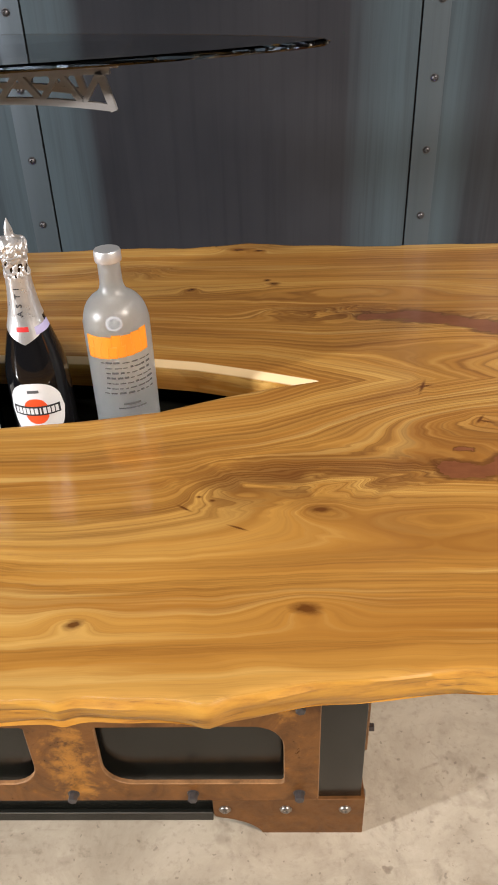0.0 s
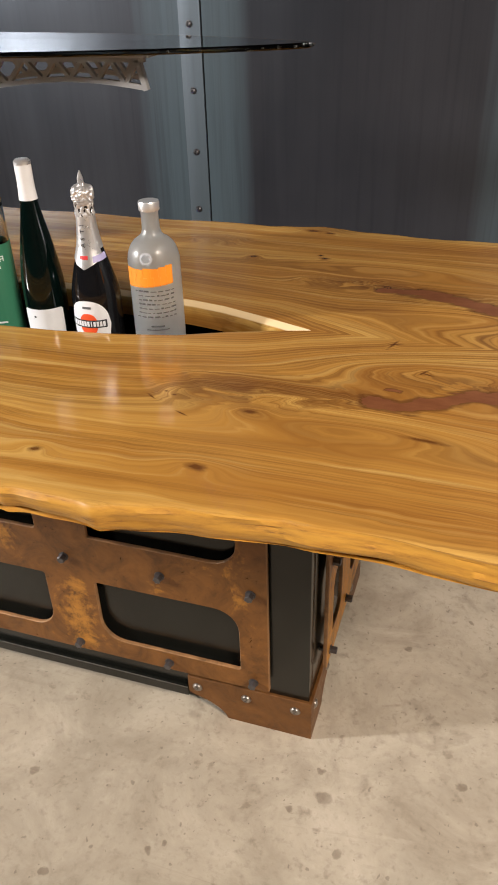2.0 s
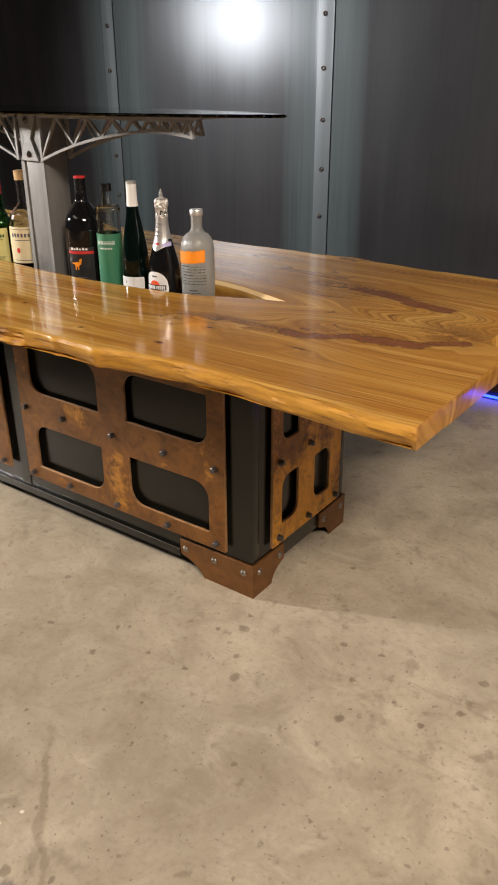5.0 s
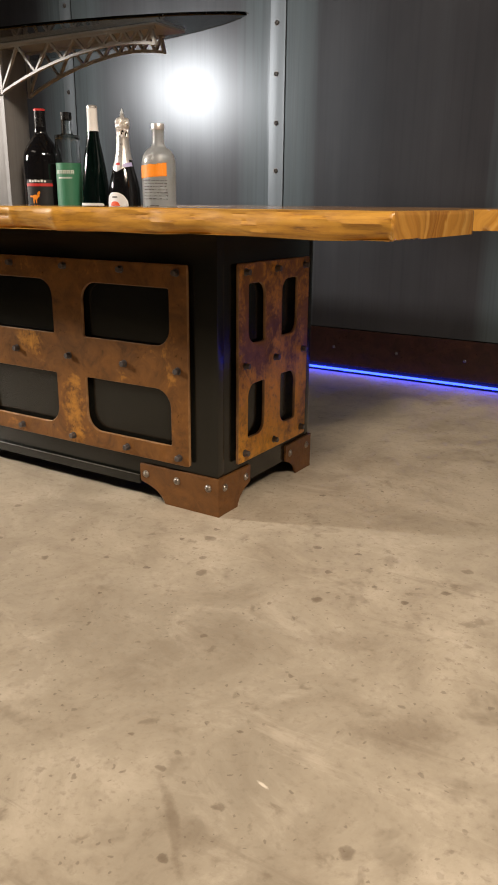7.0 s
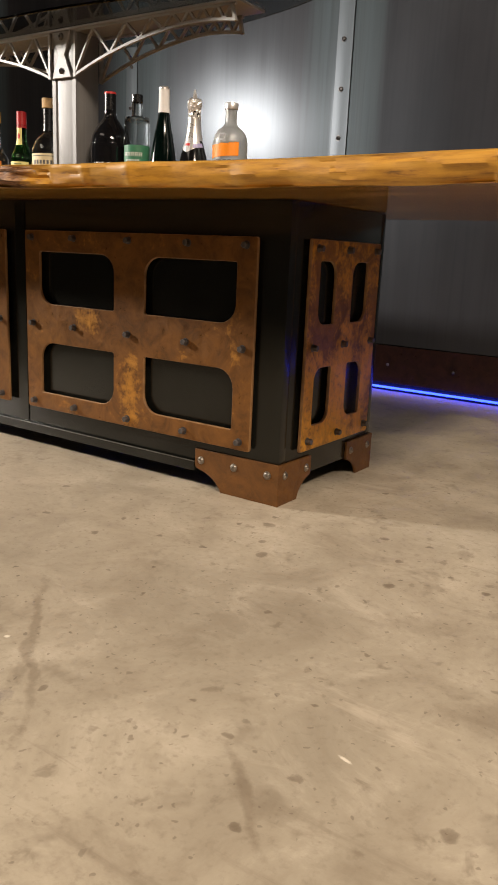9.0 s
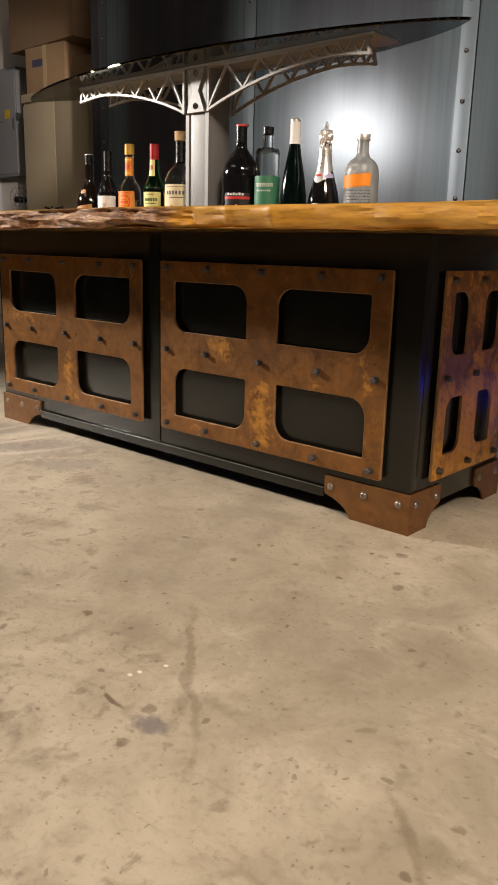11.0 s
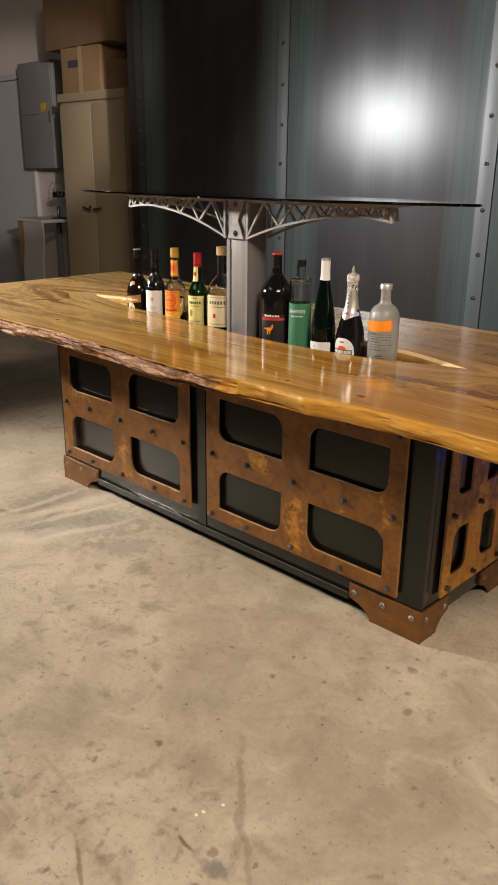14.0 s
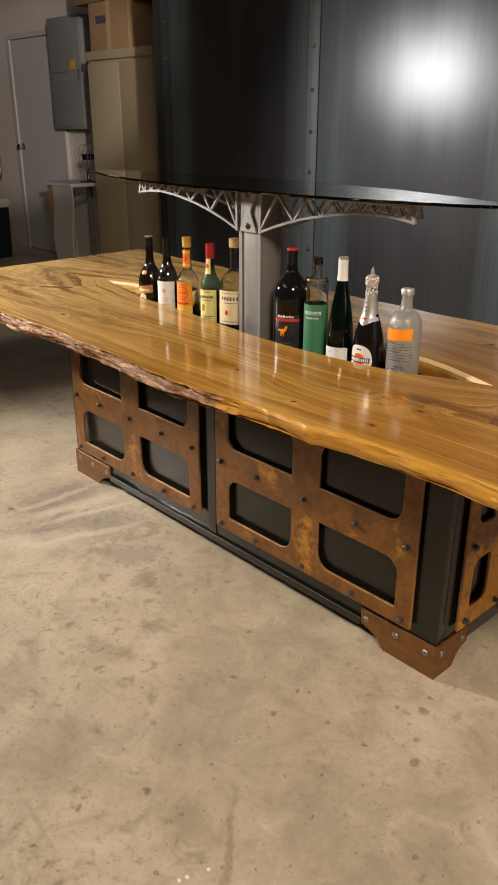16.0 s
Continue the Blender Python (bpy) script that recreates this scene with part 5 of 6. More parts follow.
def smooth_profile(points, steps=5):
    """Rounds a coarse (radius, height) profile with Catmull-Rom arcs."""
    out = []
    n = len(points)
    for i in range(n - 1):
        p0, p1, p2, p3 = (points[max(0, min(n - 1, k))] for k in (i - 1, i, i + 1, i + 2))
        for s in range(steps):
            t = s / steps
            out.append(tuple(max(0.0, 0.5 * (2 * b + (c - a) * t + (2 * a - 5 * b + 4 * c - d) * t * t + (3 * b - a - 3 * c + d) * t ** 3))
                             for a, b, c, d in zip(p0, p1, p2, p3)))
    out.append(points[-1])
    return out


def body_mesh(shape, hollow):
    prof = [(0, 0.004), (shape[0][0] * 0.8, 0.0015), (shape[0][0] * 0.93, 0.0)] + smooth_profile(shape)
    top_r, top_z = prof[-1]
    if hollow:
        inner = [(max(0.004, r - 0.003), z) for r, z in smooth_profile(shape) if z > 0.008]
        prof += [(top_r - 0.002, top_z + 0.0005)] + inner[::-1] + [(inner[0][0] * 0.8, 0.008), (0, 0.009)]
    else:
        prof += [(0, top_z)]
    return lathe(bmesh.new(), prof, 40)


def radius_at(shape, z):
    pts = smooth_profile(shape)
    for (r0, z0), (r1, z1) in zip(pts, pts[1:]):
        if z0 <= z <= z1 and z1 > z0:
            return r0 + (r1 - r0) * (z - z0) / (z1 - z0)
    return pts[-1][0]


def wrap(shape, z0, z1, span, centre=-90.0, form="box", lift=0.0007, cols=20, rows=10):
    """A label that follows the glass: a thin curved sheet, boxed, oval or pointed below."""
    bm = bmesh.new()
    grid = []
    for i in range(cols + 1):
        u = -1 + 2 * i / cols
        lo, hi = z0, z1
        if form == "oval":
            k = math.sqrt(max(0.0, 1 - abs(u) ** 2.4))
            mid = (z0 + z1) / 2
            lo, hi = mid - (z1 - z0) / 2 * k, mid + (z1 - z0) / 2 * k
        elif form == "round":
            k = 1 - 0.10 * max(0.0, (abs(u) - 0.86) / 0.14) ** 2
            mid = (z0 + z1) / 2
            lo, hi = mid - (z1 - z0) / 2 * k, mid + (z1 - z0) / 2 * k
        elif form == "vee":
            lo = z0 + (z1 - z0) * 0.55 * abs(u)
        elif form == "slant":
            lo, hi = z0 + u * (z1 - z0) * 0.18, z1 + u * (z1 - z0) * 0.18
        a = radians(centre + u * span / 2)
        col = []
        for j in range(rows + 1):
            z = lo + (hi - lo) * j / rows
            r = radius_at(shape, z) + lift
            col.append((r, a, z))
        grid.append(col)
    outer = [[bm.verts.new((r * math.cos(a), r * math.sin(a), z)) for r, a, z in c] for c in grid]
    inner = [[bm.verts.new(((r - 0.0006) * math.cos(a), (r - 0.0006) * math.sin(a), z)) for r, a, z in c] for c in grid]
    for i in range(cols):
        for j in range(rows):
            bm.faces.new((outer[i][j], outer[i + 1][j], outer[i + 1][j + 1], outer[i][j + 1]))
            bm.faces.new((inner[i][j], inner[i][j + 1], inner[i + 1][j + 1], inner[i + 1][j]))
    for g0, g1 in ((0, 0), (rows, rows)):
        for i in range(cols):
            bm.faces.new((outer[i][g0], outer[i + 1][g0], inner[i + 1][g0], inner[i][g0]))
    for i in (0, cols):
        for j in range(rows):
            bm.faces.new((outer[i][j], outer[i][j + 1], inner[i][j + 1], inner[i][j]))
    bmesh.ops.remove_doubles(bm, verts=bm.verts, dist=0.00001)
    return bm


def ring(shape, z0, z1, lift=0.0008, dome=False):
    prof = [(radius_at(shape, z0 + (z1 - z0) * k / 10) + lift, z0 + (z1 - z0) * k / 10) for k in range(11)]
    prof = [(prof[0][0] - lift - 0.0004, z0)] + prof + ([(0, z1 + 0.001)] if dome else [(prof[-1][0] - lift - 0.0004, z1)])
    return lathe(bmesh.new(), prof, 36)


def capped(r, z0, z1, rim=0.0012, segs=32):
    return lathe(bmesh.new(), [(r * 0.9, z0), (r, z0 + 0.001), (r, z1 - rim), (r - rim, z1), (0, z1)], segs)


def bottle(label, x, shape, glass_mat, hollow=False, dy=0.0, turn=0.0):
    b = thing("bottle", label, "bottle", at=(x, ROW_Y + dy, SHELF_Z), group="bottles in the trough")
    b.rotation_euler = (0, 0, radians(turn))
    part("glass_body", body_mesh(shape, hollow), glass_mat, b, smooth=True)
    return b


def fill(b, shape, level, mat):
    prof = [(0, 0.0095), (radius_at(shape, 0.012) - 0.0045, 0.0095)]
    z = 0.014
    while z < level:
        prof.append((radius_at(shape, z) - 0.0034, z))
        z += 0.006
    prof += [(radius_at(shape, level) - 0.0034, level), (0, level)]
    part("liquid", lathe(bmesh.new(), prof, 36), mat, b, smooth=True)


def bars(b, shape, rows, mat, name="print_line", centre=-90, lift=0.0013):
    for z, h, span in rows:
        part(name, wrap(shape, z, z + h, span, centre, lift=lift, cols=10, rows=2), mat, b)


def neck_letter(shape, letter, z, centre, size=0.011):
    """One flat letter, turned to read upwards, laid on the neck."""
    curve = bpy.data.curves.new("letter", "FONT")
    curve.body, curve.size, curve.extrude = letter, size, 0.0002
    curve.align_x, curve.align_y = "LEFT", "CENTER"
    holder = bpy.data.objects.new("letter_outline", curve)
    mesh = holder.to_mesh()
    bm = bmesh.new()
    bm.from_mesh(mesh)
    holder.to_mesh_clear()
    bpy.data.objects.remove(holder)
    bpy.data.curves.remove(curve)
    for v in bm.verts:
        across, up, out = -v.co.y, z + v.co.x, v.co.z
        r = radius_at(shape, up) + 0.0016 + out
        a = radians(centre) + across / r
        v.co = Vector((r * math.cos(a), r * math.sin(a), up))
    return bm


def all_bottles():
    # cream liqueur
    s = [(0.0425, 0.004), (0.0440, 0.03), (0.0445, 0.130), (0.0425, 0.156), (0.0340, 0.182), (0.0205, 0.207), (0.0145, 0.232), (0.0132, 0.298)]
    b = bottle("dark brown liqueur bottle with a tan slanted label", -1.313, s, M_BROWNGLASS, turn=12)
    part("label", wrap(s, 0.108, 0.136, 92, -86, form="slant"), M_TAN, b, "tan and orange slanted label")
    bars(b, s, [(0.117, 0.008, 62)], M_CREAM, centre=-86)
    part("badge", wrap(s, 0.078, 0.108, 38, -90, form="oval", lift=0.0014), M_CREAM, b, "cream round badge")
    part("emblem", wrap(s, 0.083, 0.096, 18, -92, form="oval", lift=0.0020), M_TAN, b)
    bars(b, s, [(0.070, 0.004, 60), (0.062, 0.003, 44)], M_CREAM, centre=-88)
    part("neck_badge", wrap(s, 0.176, 0.190, 40, form="oval"), M_TAN, b)
    part("cap", capped(0.0142, 0.272, 0.308), M_BLACK, b)
    part("cap_top", capped(0.0144, 0.3045, 0.3092), M_SILVER, b, "pale metal cap disc")
    # red wine
    s = [(0.0365, 0.004), (0.0372, 0.03), (0.0372, 0.160), (0.0355, 0.180), (0.0290, 0.200), (0.0190, 0.222), (0.0142, 0.245), (0.0136, 0.312)]
    b = bottle("black wine bottle with a plain white label", -1.208, s, M_BLACKGLASS, turn=35)
    part("label", wrap(s, 0.060, 0.166, 112), M_PAPER, b, "white paper label")
    bars(b, s, [(0.104, 0.0025, 44), (0.098, 0.002, 30), (0.084, 0.002, 50)], M_FADED)
    part("badge", wrap(s, 0.126, 0.142, 22, -96, form="oval", lift=0.0014), M_FADED, b, "faded printed emblem")
    part("capsule", ring(s, 0.248, 0.312, 0.0009, True), M_BLACK, b, "black foil capsule")
    # tequila
    s = [(0.0365, 0.004), (0.0375, 0.02), (0.0375, 0.165), (0.0350, 0.190), (0.0220, 0.212), (0.0150, 0.228), (0.0138, 0.305)]
    b = bottle("clear spirit bottle with an orange and yellow label", -1.092, s, M_CLEAR, True, turn=10)
    fill(b, s, 0.150, M_PALE)
    part("label", wrap(s, 0.060, 0.178, 126), M_AMBERLABEL, b, "orange and yellow label")
    part("band", wrap(s, 0.0605, 0.100, 124, lift=0.0012), M_YELLOW, b, "yellow lower band")
    part("badge", wrap(s, 0.120, 0.166, 74, -84, form="oval", lift=0.0014), M_DISC, b, "red printed ring")
    part("badge_ring", wrap(s, 0.1245, 0.1615, 58, -84, form="oval", lift=0.0019), M_AMBERLABEL, b)
    bars(b, s, [(0.139, 0.008, 50), (0.150, 0.003, 30), (0.130, 0.003, 34)], M_DISC, lift=0.0024, centre=-84)
    part("print_line", wrap(s, 0.104, 0.110, 70, -80, form="slant", lift=0.0015), M_RED, b)
    bars(b, s, [(0.094, 0.002, 50), (0.171, 0.003, 90)], M_DISC, lift=0.0016)
    part("neck_label", wrap(s, 0.228, 0.286, 170), M_AMBERLABEL, b, "orange neck label")
    bars(b, s, [(0.276, 0.004, 120), (0.234, 0.004, 120)], M_YELLOW)
    part("neck_badge", wrap(s, 0.246, 0.268, 90, form="oval", lift=0.0016), M_DISC, b)
    part("cap", capped(0.0158, 0.294, 0.328, segs=24), M_GOLDCAP, b, "gold-yellow screw cap")
    # whiskey, green
    s = [(0.0335, 0.004), (0.0345, 0.02), (0.0345, 0.165), (0.0325, 0.190), (0.0215, 0.215), (0.0148, 0.240), (0.0140, 0.300)]
    b = bottle("green whiskey bottle with a yellow label and red cap", -0.968, s, M_GREENGLASS, True, turn=24)
    fill(b, s, 0.165, M_AMBER)
    part("label", wrap(s, 0.062, 0.172, 116), M_PALEYELLOW, b, "pale yellow label")
    for k in range(6):
        bars(b, s, [(0.144, 0.009, 9)], M_GREENINK, centre=-122 + 13 * k)
    bars(b, s, [(0.136, 0.002, 60), (0.082, 0.002, 70), (0.076, 0.002, 50), (0.164, 0.002, 40)], M_GREENINK)
    part("badge", wrap(s, 0.100, 0.124, 20, -112, form="oval", lift=0.0014), M_TAN, b, "small brown emblem")
    part("neck_label", wrap(s, 0.222, 0.272, 84, -104), M_PALEYELLOW, b, "pale yellow neck strip")
    part("neck_badge", wrap(s, 0.240, 0.256, 40, -104, form="oval", lift=0.0016), M_RED, b)
    part("cap", capped(0.0150, 0.280, 0.320, segs=28), M_REDCAP, b, "dark red cap")
    part("cap_ring", ring(s, 0.272, 0.2795, 0.0009), M_REDCAP, b)
    # rye
    s = [(0.0505, 0.004), (0.0520, 0.02), (0.0520, 0.170), (0.0500, 0.200), (0.0385, 0.230), (0.0190, 0.252), (0.0150, 0.266), (0.0148, 0.322)]
    b = bottle("wide clear whiskey bottle with a cream label and cork", -0.845, s, M_CLEAR, True, turn=32)
    fill(b, s, 0.140, M_AMBER)
    part("label", wrap(s, 0.082, 0.190, 104), M_CREAM, b, "cream paper label")
    for k in range(7):
        bars(b, s, [(0.160, 0.011, 7)], M_GREYPRINT, centre=-124 + 11.5 * k)
    bars(b, s, [(0.182, 0.0015, 90), (0.150, 0.002, 50), (0.090, 0.0015, 70)], M_GREYPRINT)
    part("badge", wrap(s, 0.112, 0.128, 12, -106, form="oval", lift=0.0014), M_RED, b, "small red emblem")
    part("strip_label", wrap(s, 0.046, 0.064, 110), M_PAPER, b, "white lower strip label")
    part("neck_foil", ring(s, 0.258, 0.320, 0.0009), M_BLACK, b, "black neck foil")
    part("stopper", capped(0.0185, 0.321, 0.349), M_CORK, b, "pale cork stopper")
    # magnum of red
    s = [(0.0530, 0.004), (0.0548, 0.03), (0.0548, 0.190), (0.0538, 0.212), (0.0490, 0.234), (0.0385, 0.254), (0.0255, 0.272), (0.0172, 0.288), (0.0150, 0.343)]
    b = bottle("large black wine bottle with a red-banded label", -0.588, s, M_BLACKGLASS, turn=30)
    part("label", wrap(s, 0.054, 0.158, 82), M_SHEEN, b, "dark glossy label")
    part("red_band", wrap(s, 0.140, 0.148, 82, lift=0.0014), M_RED, b, "red band")
    for k in range(6):
        bars(b, s, [(0.151, 0.005 if k % 2 else 0.007, 6)], M_PAPER, centre=-116 + 9 * k)
    bars(b, s, [(0.064, 0.003, 40), (0.072, 0.002, 30)], M_GREYPRINT)
    for zc, h, sp, ce in ((0.104, 0.013, 17, -94), (0.110, 0.015, 7, -84), (0.119, 0.008, 5, -81), (0.093, 0.016, 4, -99), (0.094, 0.014, 4, -91), (0.110, 0.005, 12, -106)):
        part("emblem", wrap(s, zc, zc + h, sp, ce - 8, form="oval", lift=0.0014), M_ORANGE, b, "orange printed shape")
    part("cap", capped(0.0162, 0.300, 0.347), M_BLACK, b)
    part("cap_top", capped(0.0164, 0.3415, 0.3482), M_RED, b, "red cap top")
    # cucumber vodka
    s = [(0.0330, 0.004), (0.0345, 0.012), (0.0345, 0.255), (0.0338, 0.264), (0.0290, 0.272), (0.0190, 0.277), (0.0150, 0.284), (0.0142, 0.326)]
    b = bottle("clear straight bottle wrapped in a green label", -0.486, s, M_CLEAR, True, turn=30)
    fill(b, s, 0.192, M_PALE)
    part("label", ring(s, 0.014, 0.202, 0.0008), M_GREENLABEL, b, "green wrap label")
    for k in range(5):
        ce = -132 + 18 * k
        for dc in (-5, 5):
            bars(b, s, [(0.1725, 0.0100, 2.6)], M_PAPER, centre=ce + dc * (1 if k % 2 else -1), name="print_stroke")
        bars(b, s, [(0.1810, 0.0016, 11), (0.1765, 0.0014, 10)], M_PAPER, centre=ce, name="print_stroke", lift=0.0015)
    for k in range(9):
        bars(b, s, [(0.1605, 0.0042, 3.6)], M_PAPER, centre=-126 + 7.2 * k, name="print_stroke")
    bars(b, s, [(0.058, 0.003, 45), (0.046, 0.002, 36), (0.036, 0.002, 50)], M_PAPER, centre=-100)
    part("cap", capped(0.0155, 0.314, 0.334), M_BLACK, b, "black cap")
    # riesling
    s = [(0.0370, 0.004), (0.0380, 0.03), (0.0380, 0.120), (0.0345, 0.165), (0.0265, 0.215), (0.0170, 0.265), (0.0132, 0.300), (0.0130, 0.342)]
    b = bottle("tall dark green wine bottle with white capsule and label", -0.389, s, M_GREENBLACK, turn=28)
    part("label", wrap(s, 0.022, 0.096, 116, -100, form="round", cols=28), M_PAPER, b, "nearly blank white label")
    bars(b, s, [(0.080, 0.004, 5)], M_GREYPRINT, centre=-122)
    bars(b, s, [(0.040, 0.0025, 22)], M_GREYPRINT, centre=-100)
    part("capsule", ring(s, 0.282, 0.342, 0.0012, True), M_PAPER, b, "white foil capsule")
    part("cap_top", lathe(bmesh.new(), [(0.0138, 0.338), (0.0144, 0.340), (0.0142, 0.3445), (0.0110, 0.3475), (0, 0.348)], 28), M_SILVER, b, "rounded silver top")
    # sparkling wine
    s = [(0.0420, 0.004), (0.0432, 0.03), (0.0432, 0.110), (0.0405, 0.140), (0.0310, 0.178), (0.0205, 0.215), (0.0155, 0.255), (0.0150, 0.300)]
    b = bottle("black sparkling wine bottle with silver foil and oval label", -0.284, s, M_BLACKGLASS, turn=3)
    part("label", wrap(s, 0.038, 0.124, 106, form="oval"), M_PAPER, b, "white oval label")
    part("disc", wrap(s, 0.062, 0.101, 44, form="oval", lift=0.0013), M_DISC, b, "red-orange disc")
    part("bar", wrap(s, 0.0755, 0.0895, 86, lift=0.0018), M_INK, b, "dark name bar")
    for k in range(11):
        part("name_line", wrap(s, 0.0780, 0.0872, 5.2 if k != 6 else 2.5, -126 + 7.2 * k, lift=0.0023, cols=2, rows=1), M_PAPER, b, "pale block of print")
    bars(b, s, [(0.050, 0.003, 40), (0.110, 0.004, 20)], M_GREYPRINT)
    part("foil", ring(s, 0.207, 0.262, 0.0010), M_SILVER, b, "silver neck foil")
    part("foil_point", wrap(s, 0.176, 0.212, 150, form="vee", lift=0.0010), M_SILVER, b)
    part("ribbon", wrap(s, 0.189, 0.199, 60, -28, form="slant", lift=0.0016), M_LILAC, b, "lilac neck ribbon")
    part("seal", wrap(s, 0.193, 0.199, 34, -92, lift=0.0017, cols=6, rows=1), M_RED, b, "small red seal")
    for k, letter in enumerate("ASTI"):
        part("letter", neck_letter(s, letter, 0.212 + 0.0115 * k, -92), M_INK, b)
    bm = bmesh.new()
    rng = random.Random(3)
    prof = [(0.0160, 0.258), (0.0172, 0.264), (0.0160, 0.272), (0.0166, 0.282), (0.0186, 0.290), (0.0188, 0.302), (0.0150, 0.309), (0.0080, 0.311), (0, 0.312)]
    lathe(bm, smooth_profile(prof, 4), 60)
    for v in bm.verts:
        turn = math.atan2(v.co.y, v.co.x)
        fold = 0.05 * math.sin(turn * 9 + 2.5 * math.sin(v.co.z * 260))
        crease = abs(noise.noise((math.cos(turn) * 3.2, math.sin(turn) * 3.2, v.co.z * 170)))
        k = 1 + fold - 0.22 * crease + rng.uniform(-0.008, 0.008)
        v.co = Vector((v.co.x * k, v.co.y * k, v.co.z + 0.001 * math.sin(turn * 5)))
    part("foil_hood", bm, M_SILVER, b, "crumpled silver foil over the cork")
    part("foil_tip", lathe(bmesh.new(), [(0.0040, 0.309), (0.0058, 0.315), (0.0046, 0.323), (0.0006, 0.334), (0, 0.3345)], 7), M_SILVER, b)
    # frosted vodka
    s = [(0.0425, 0.004), (0.0440, 0.02), (0.0440, 0.182), (0.0436, 0.196), (0.0415, 0.209), (0.0370, 0.220), (0.0295, 0.229), (0.0208, 0.235), (0.0164, 0.242), (0.0147, 0.252), (0.0145, 0.280)]
    b = bottle("frosted clear vodka bottle with bold orange print", -0.165, s, M_FROST, True, turn=15)
    rng = random.Random(9)
    part("print_ground", wrap(s, 0.1635, 0.1905, 110, -98, lift=0.0007, cols=24), M_PALEORANGE, b, "orange print seen between the blocks")
    for z0, z1, n in ((0.1775, 0.192, 7), (0.1615, 0.1765, 8)):
        for k in range(n):
            step = 116 / n
            ce = -98 - 58 + step * (k + 0.5)
            zz = 0.0034 * (k - n / 2) / n * 2
            part("print_block", wrap(s, z0 + zz, z1 + zz + rng.uniform(0, 0.002), step * 0.96, ce, lift=0.0010, cols=4, rows=2), M_ORANGE, b, "bold orange print block")
    for k in range(7):
        at = -132 + rng.uniform(0, 10)
        while at < -40:
            sp = rng.uniform(5, 13)
            tall = rng.choice((0.0012, 0.0016, 0.0026))
            part("print_line", wrap(s, 0.1525 - 0.0076 * k, 0.1525 - 0.0076 * k + tall, sp, at + sp / 2, lift=0.0010, cols=4, rows=1), M_GREYPRINT, b)
            at += sp + rng.uniform(1.5, 5)
    part("medallion", wrap(s, 0.1995, 0.2175, 30, -98, form="oval", lift=0.0009), M_SEAL, b, "round pressed seal")
    part("medallion_face", wrap(s, 0.2025, 0.2145, 20, -98, form="oval", lift=0.0013), M_FROST, b)
    bars(b, s, [(0.090, 0.0025, 30), (0.084, 0.0016, 50)], M_GREYPRINT, centre=-84)
    part("cap", lathe(bmesh.new(), [(0.0150, 0.2765), (0.0168, 0.2770), (0.0172, 0.2782), (0.0172, 0.2900), (0.0162, 0.2920), (0, 0.2920)], 40), M_CAP, b, "matt silver cap", smooth=True)


# ---- the far corner of the workshop ----
def storage_cabinet():
    c = thing("storage_cabinet", "tall putty-coloured two-door steel storage cabinet", "cabinet", at=(-4.557, 3.29, 0))
    w, d, h = 0.457, 0.20, 1.83
    part("carcass", boxed((-w, -d + 0.02, 0.0), (w, d, h), 0.004), M_CABINET, c, smooth=True)
    part("top_rim", boxed((-w - 0.004, -d - 0.006, h - 0.062), (w + 0.004, d, h + 0.002), 0.003), M_CABINET, c, smooth=True)
    for sx in (-1, 1):
        a, b = sorted((sx * 0.004, sx * (w - 0.012)))
        door = part("door", boxed((a, -d, 0.07), (b, -d + 0.021, h - 0.085), 0.004), M_CABINET, c, smooth=True)
        hd = bmesh.new()
        lathe(hd, [(0, 0), (0.02, 0), (0.02, 0.004), (0.008, 0.008), (0.008, 0.03), (0, 0.03)], 14)
        bmesh.ops.rotate(hd, verts=hd.verts, matrix=Matrix.Rotation(radians(90), 3, "X"))
        box(hd, (-0.052, -0.042, -0.009), (0.052, -0.028, 0.009), 0.004)
        h1 = part("handle", hd, M_CHROME, door, "chrome lever handle", at=(sx * 0.075, -d, 0.925))
        h1.rotation_euler = (0, radians(12 if sx < 0 else -4), 0)


def carton(name, label, at, size, turn, mat, tape=True, mark=None):
    w, d, h = size
    c = thing(name, label, "box", at=at)
    c.rotation_euler = (0, 0, radians(turn))
    part("carton", boxed((-w / 2, -d / 2, 0), (w / 2, d / 2, h), 0.006), mat, c, smooth=True)
    if tape:
        part("tape", boxed((-0.024, -d / 2 - 0.0015, h * 0.0), (0.024, d / 2 + 0.0015, h + 0.0015)), M_TAPE, c, "tan packing tape")
    if mark:
        part("print_bar", boxed((mark[0], -d / 2 - 0.0012, mark[1]), (mark[0] + mark[2], -d / 2 + 0.001, mark[1] + mark[3])), M_PRINT, c, "faded dark printed bar")
    return c


def breaker_panel():
    p = thing("breaker_panel", "grey enamelled electrical breaker panel on the wall", "electrical panel", at=(-5.835, 3.52, 1.245))
    part("enclosure", boxed((-0.28, -0.14, 0), (0.28, 0, 0.93), 0.006), M_GREY, p, smooth=True)
    part("door", boxed((-0.268, -0.150, 0.02), (0.268, -0.1395, 0.91), 0.004), M_GREY, p, smooth=True)
    part("warning_label", boxed((0.09, -0.1515, 0.50), (0.18, -0.150, 0.575), 0.0005), M_WARN, p, "small yellow warning label")
    bm = bmesh.new()
    for k in range(6):
        box(bm, (-0.24 + k * 0.05, -0.1512, 0.47), (-0.205 + k * 0.05, -0.1502, 0.485))
    tagged(part("print_line", bm, M_FAINT, p), kind="stuff")
    part("latch", boxed((0.225, -0.158, 0.40), (0.25, -0.150, 0.50), 0.002), M_FAINT, p)


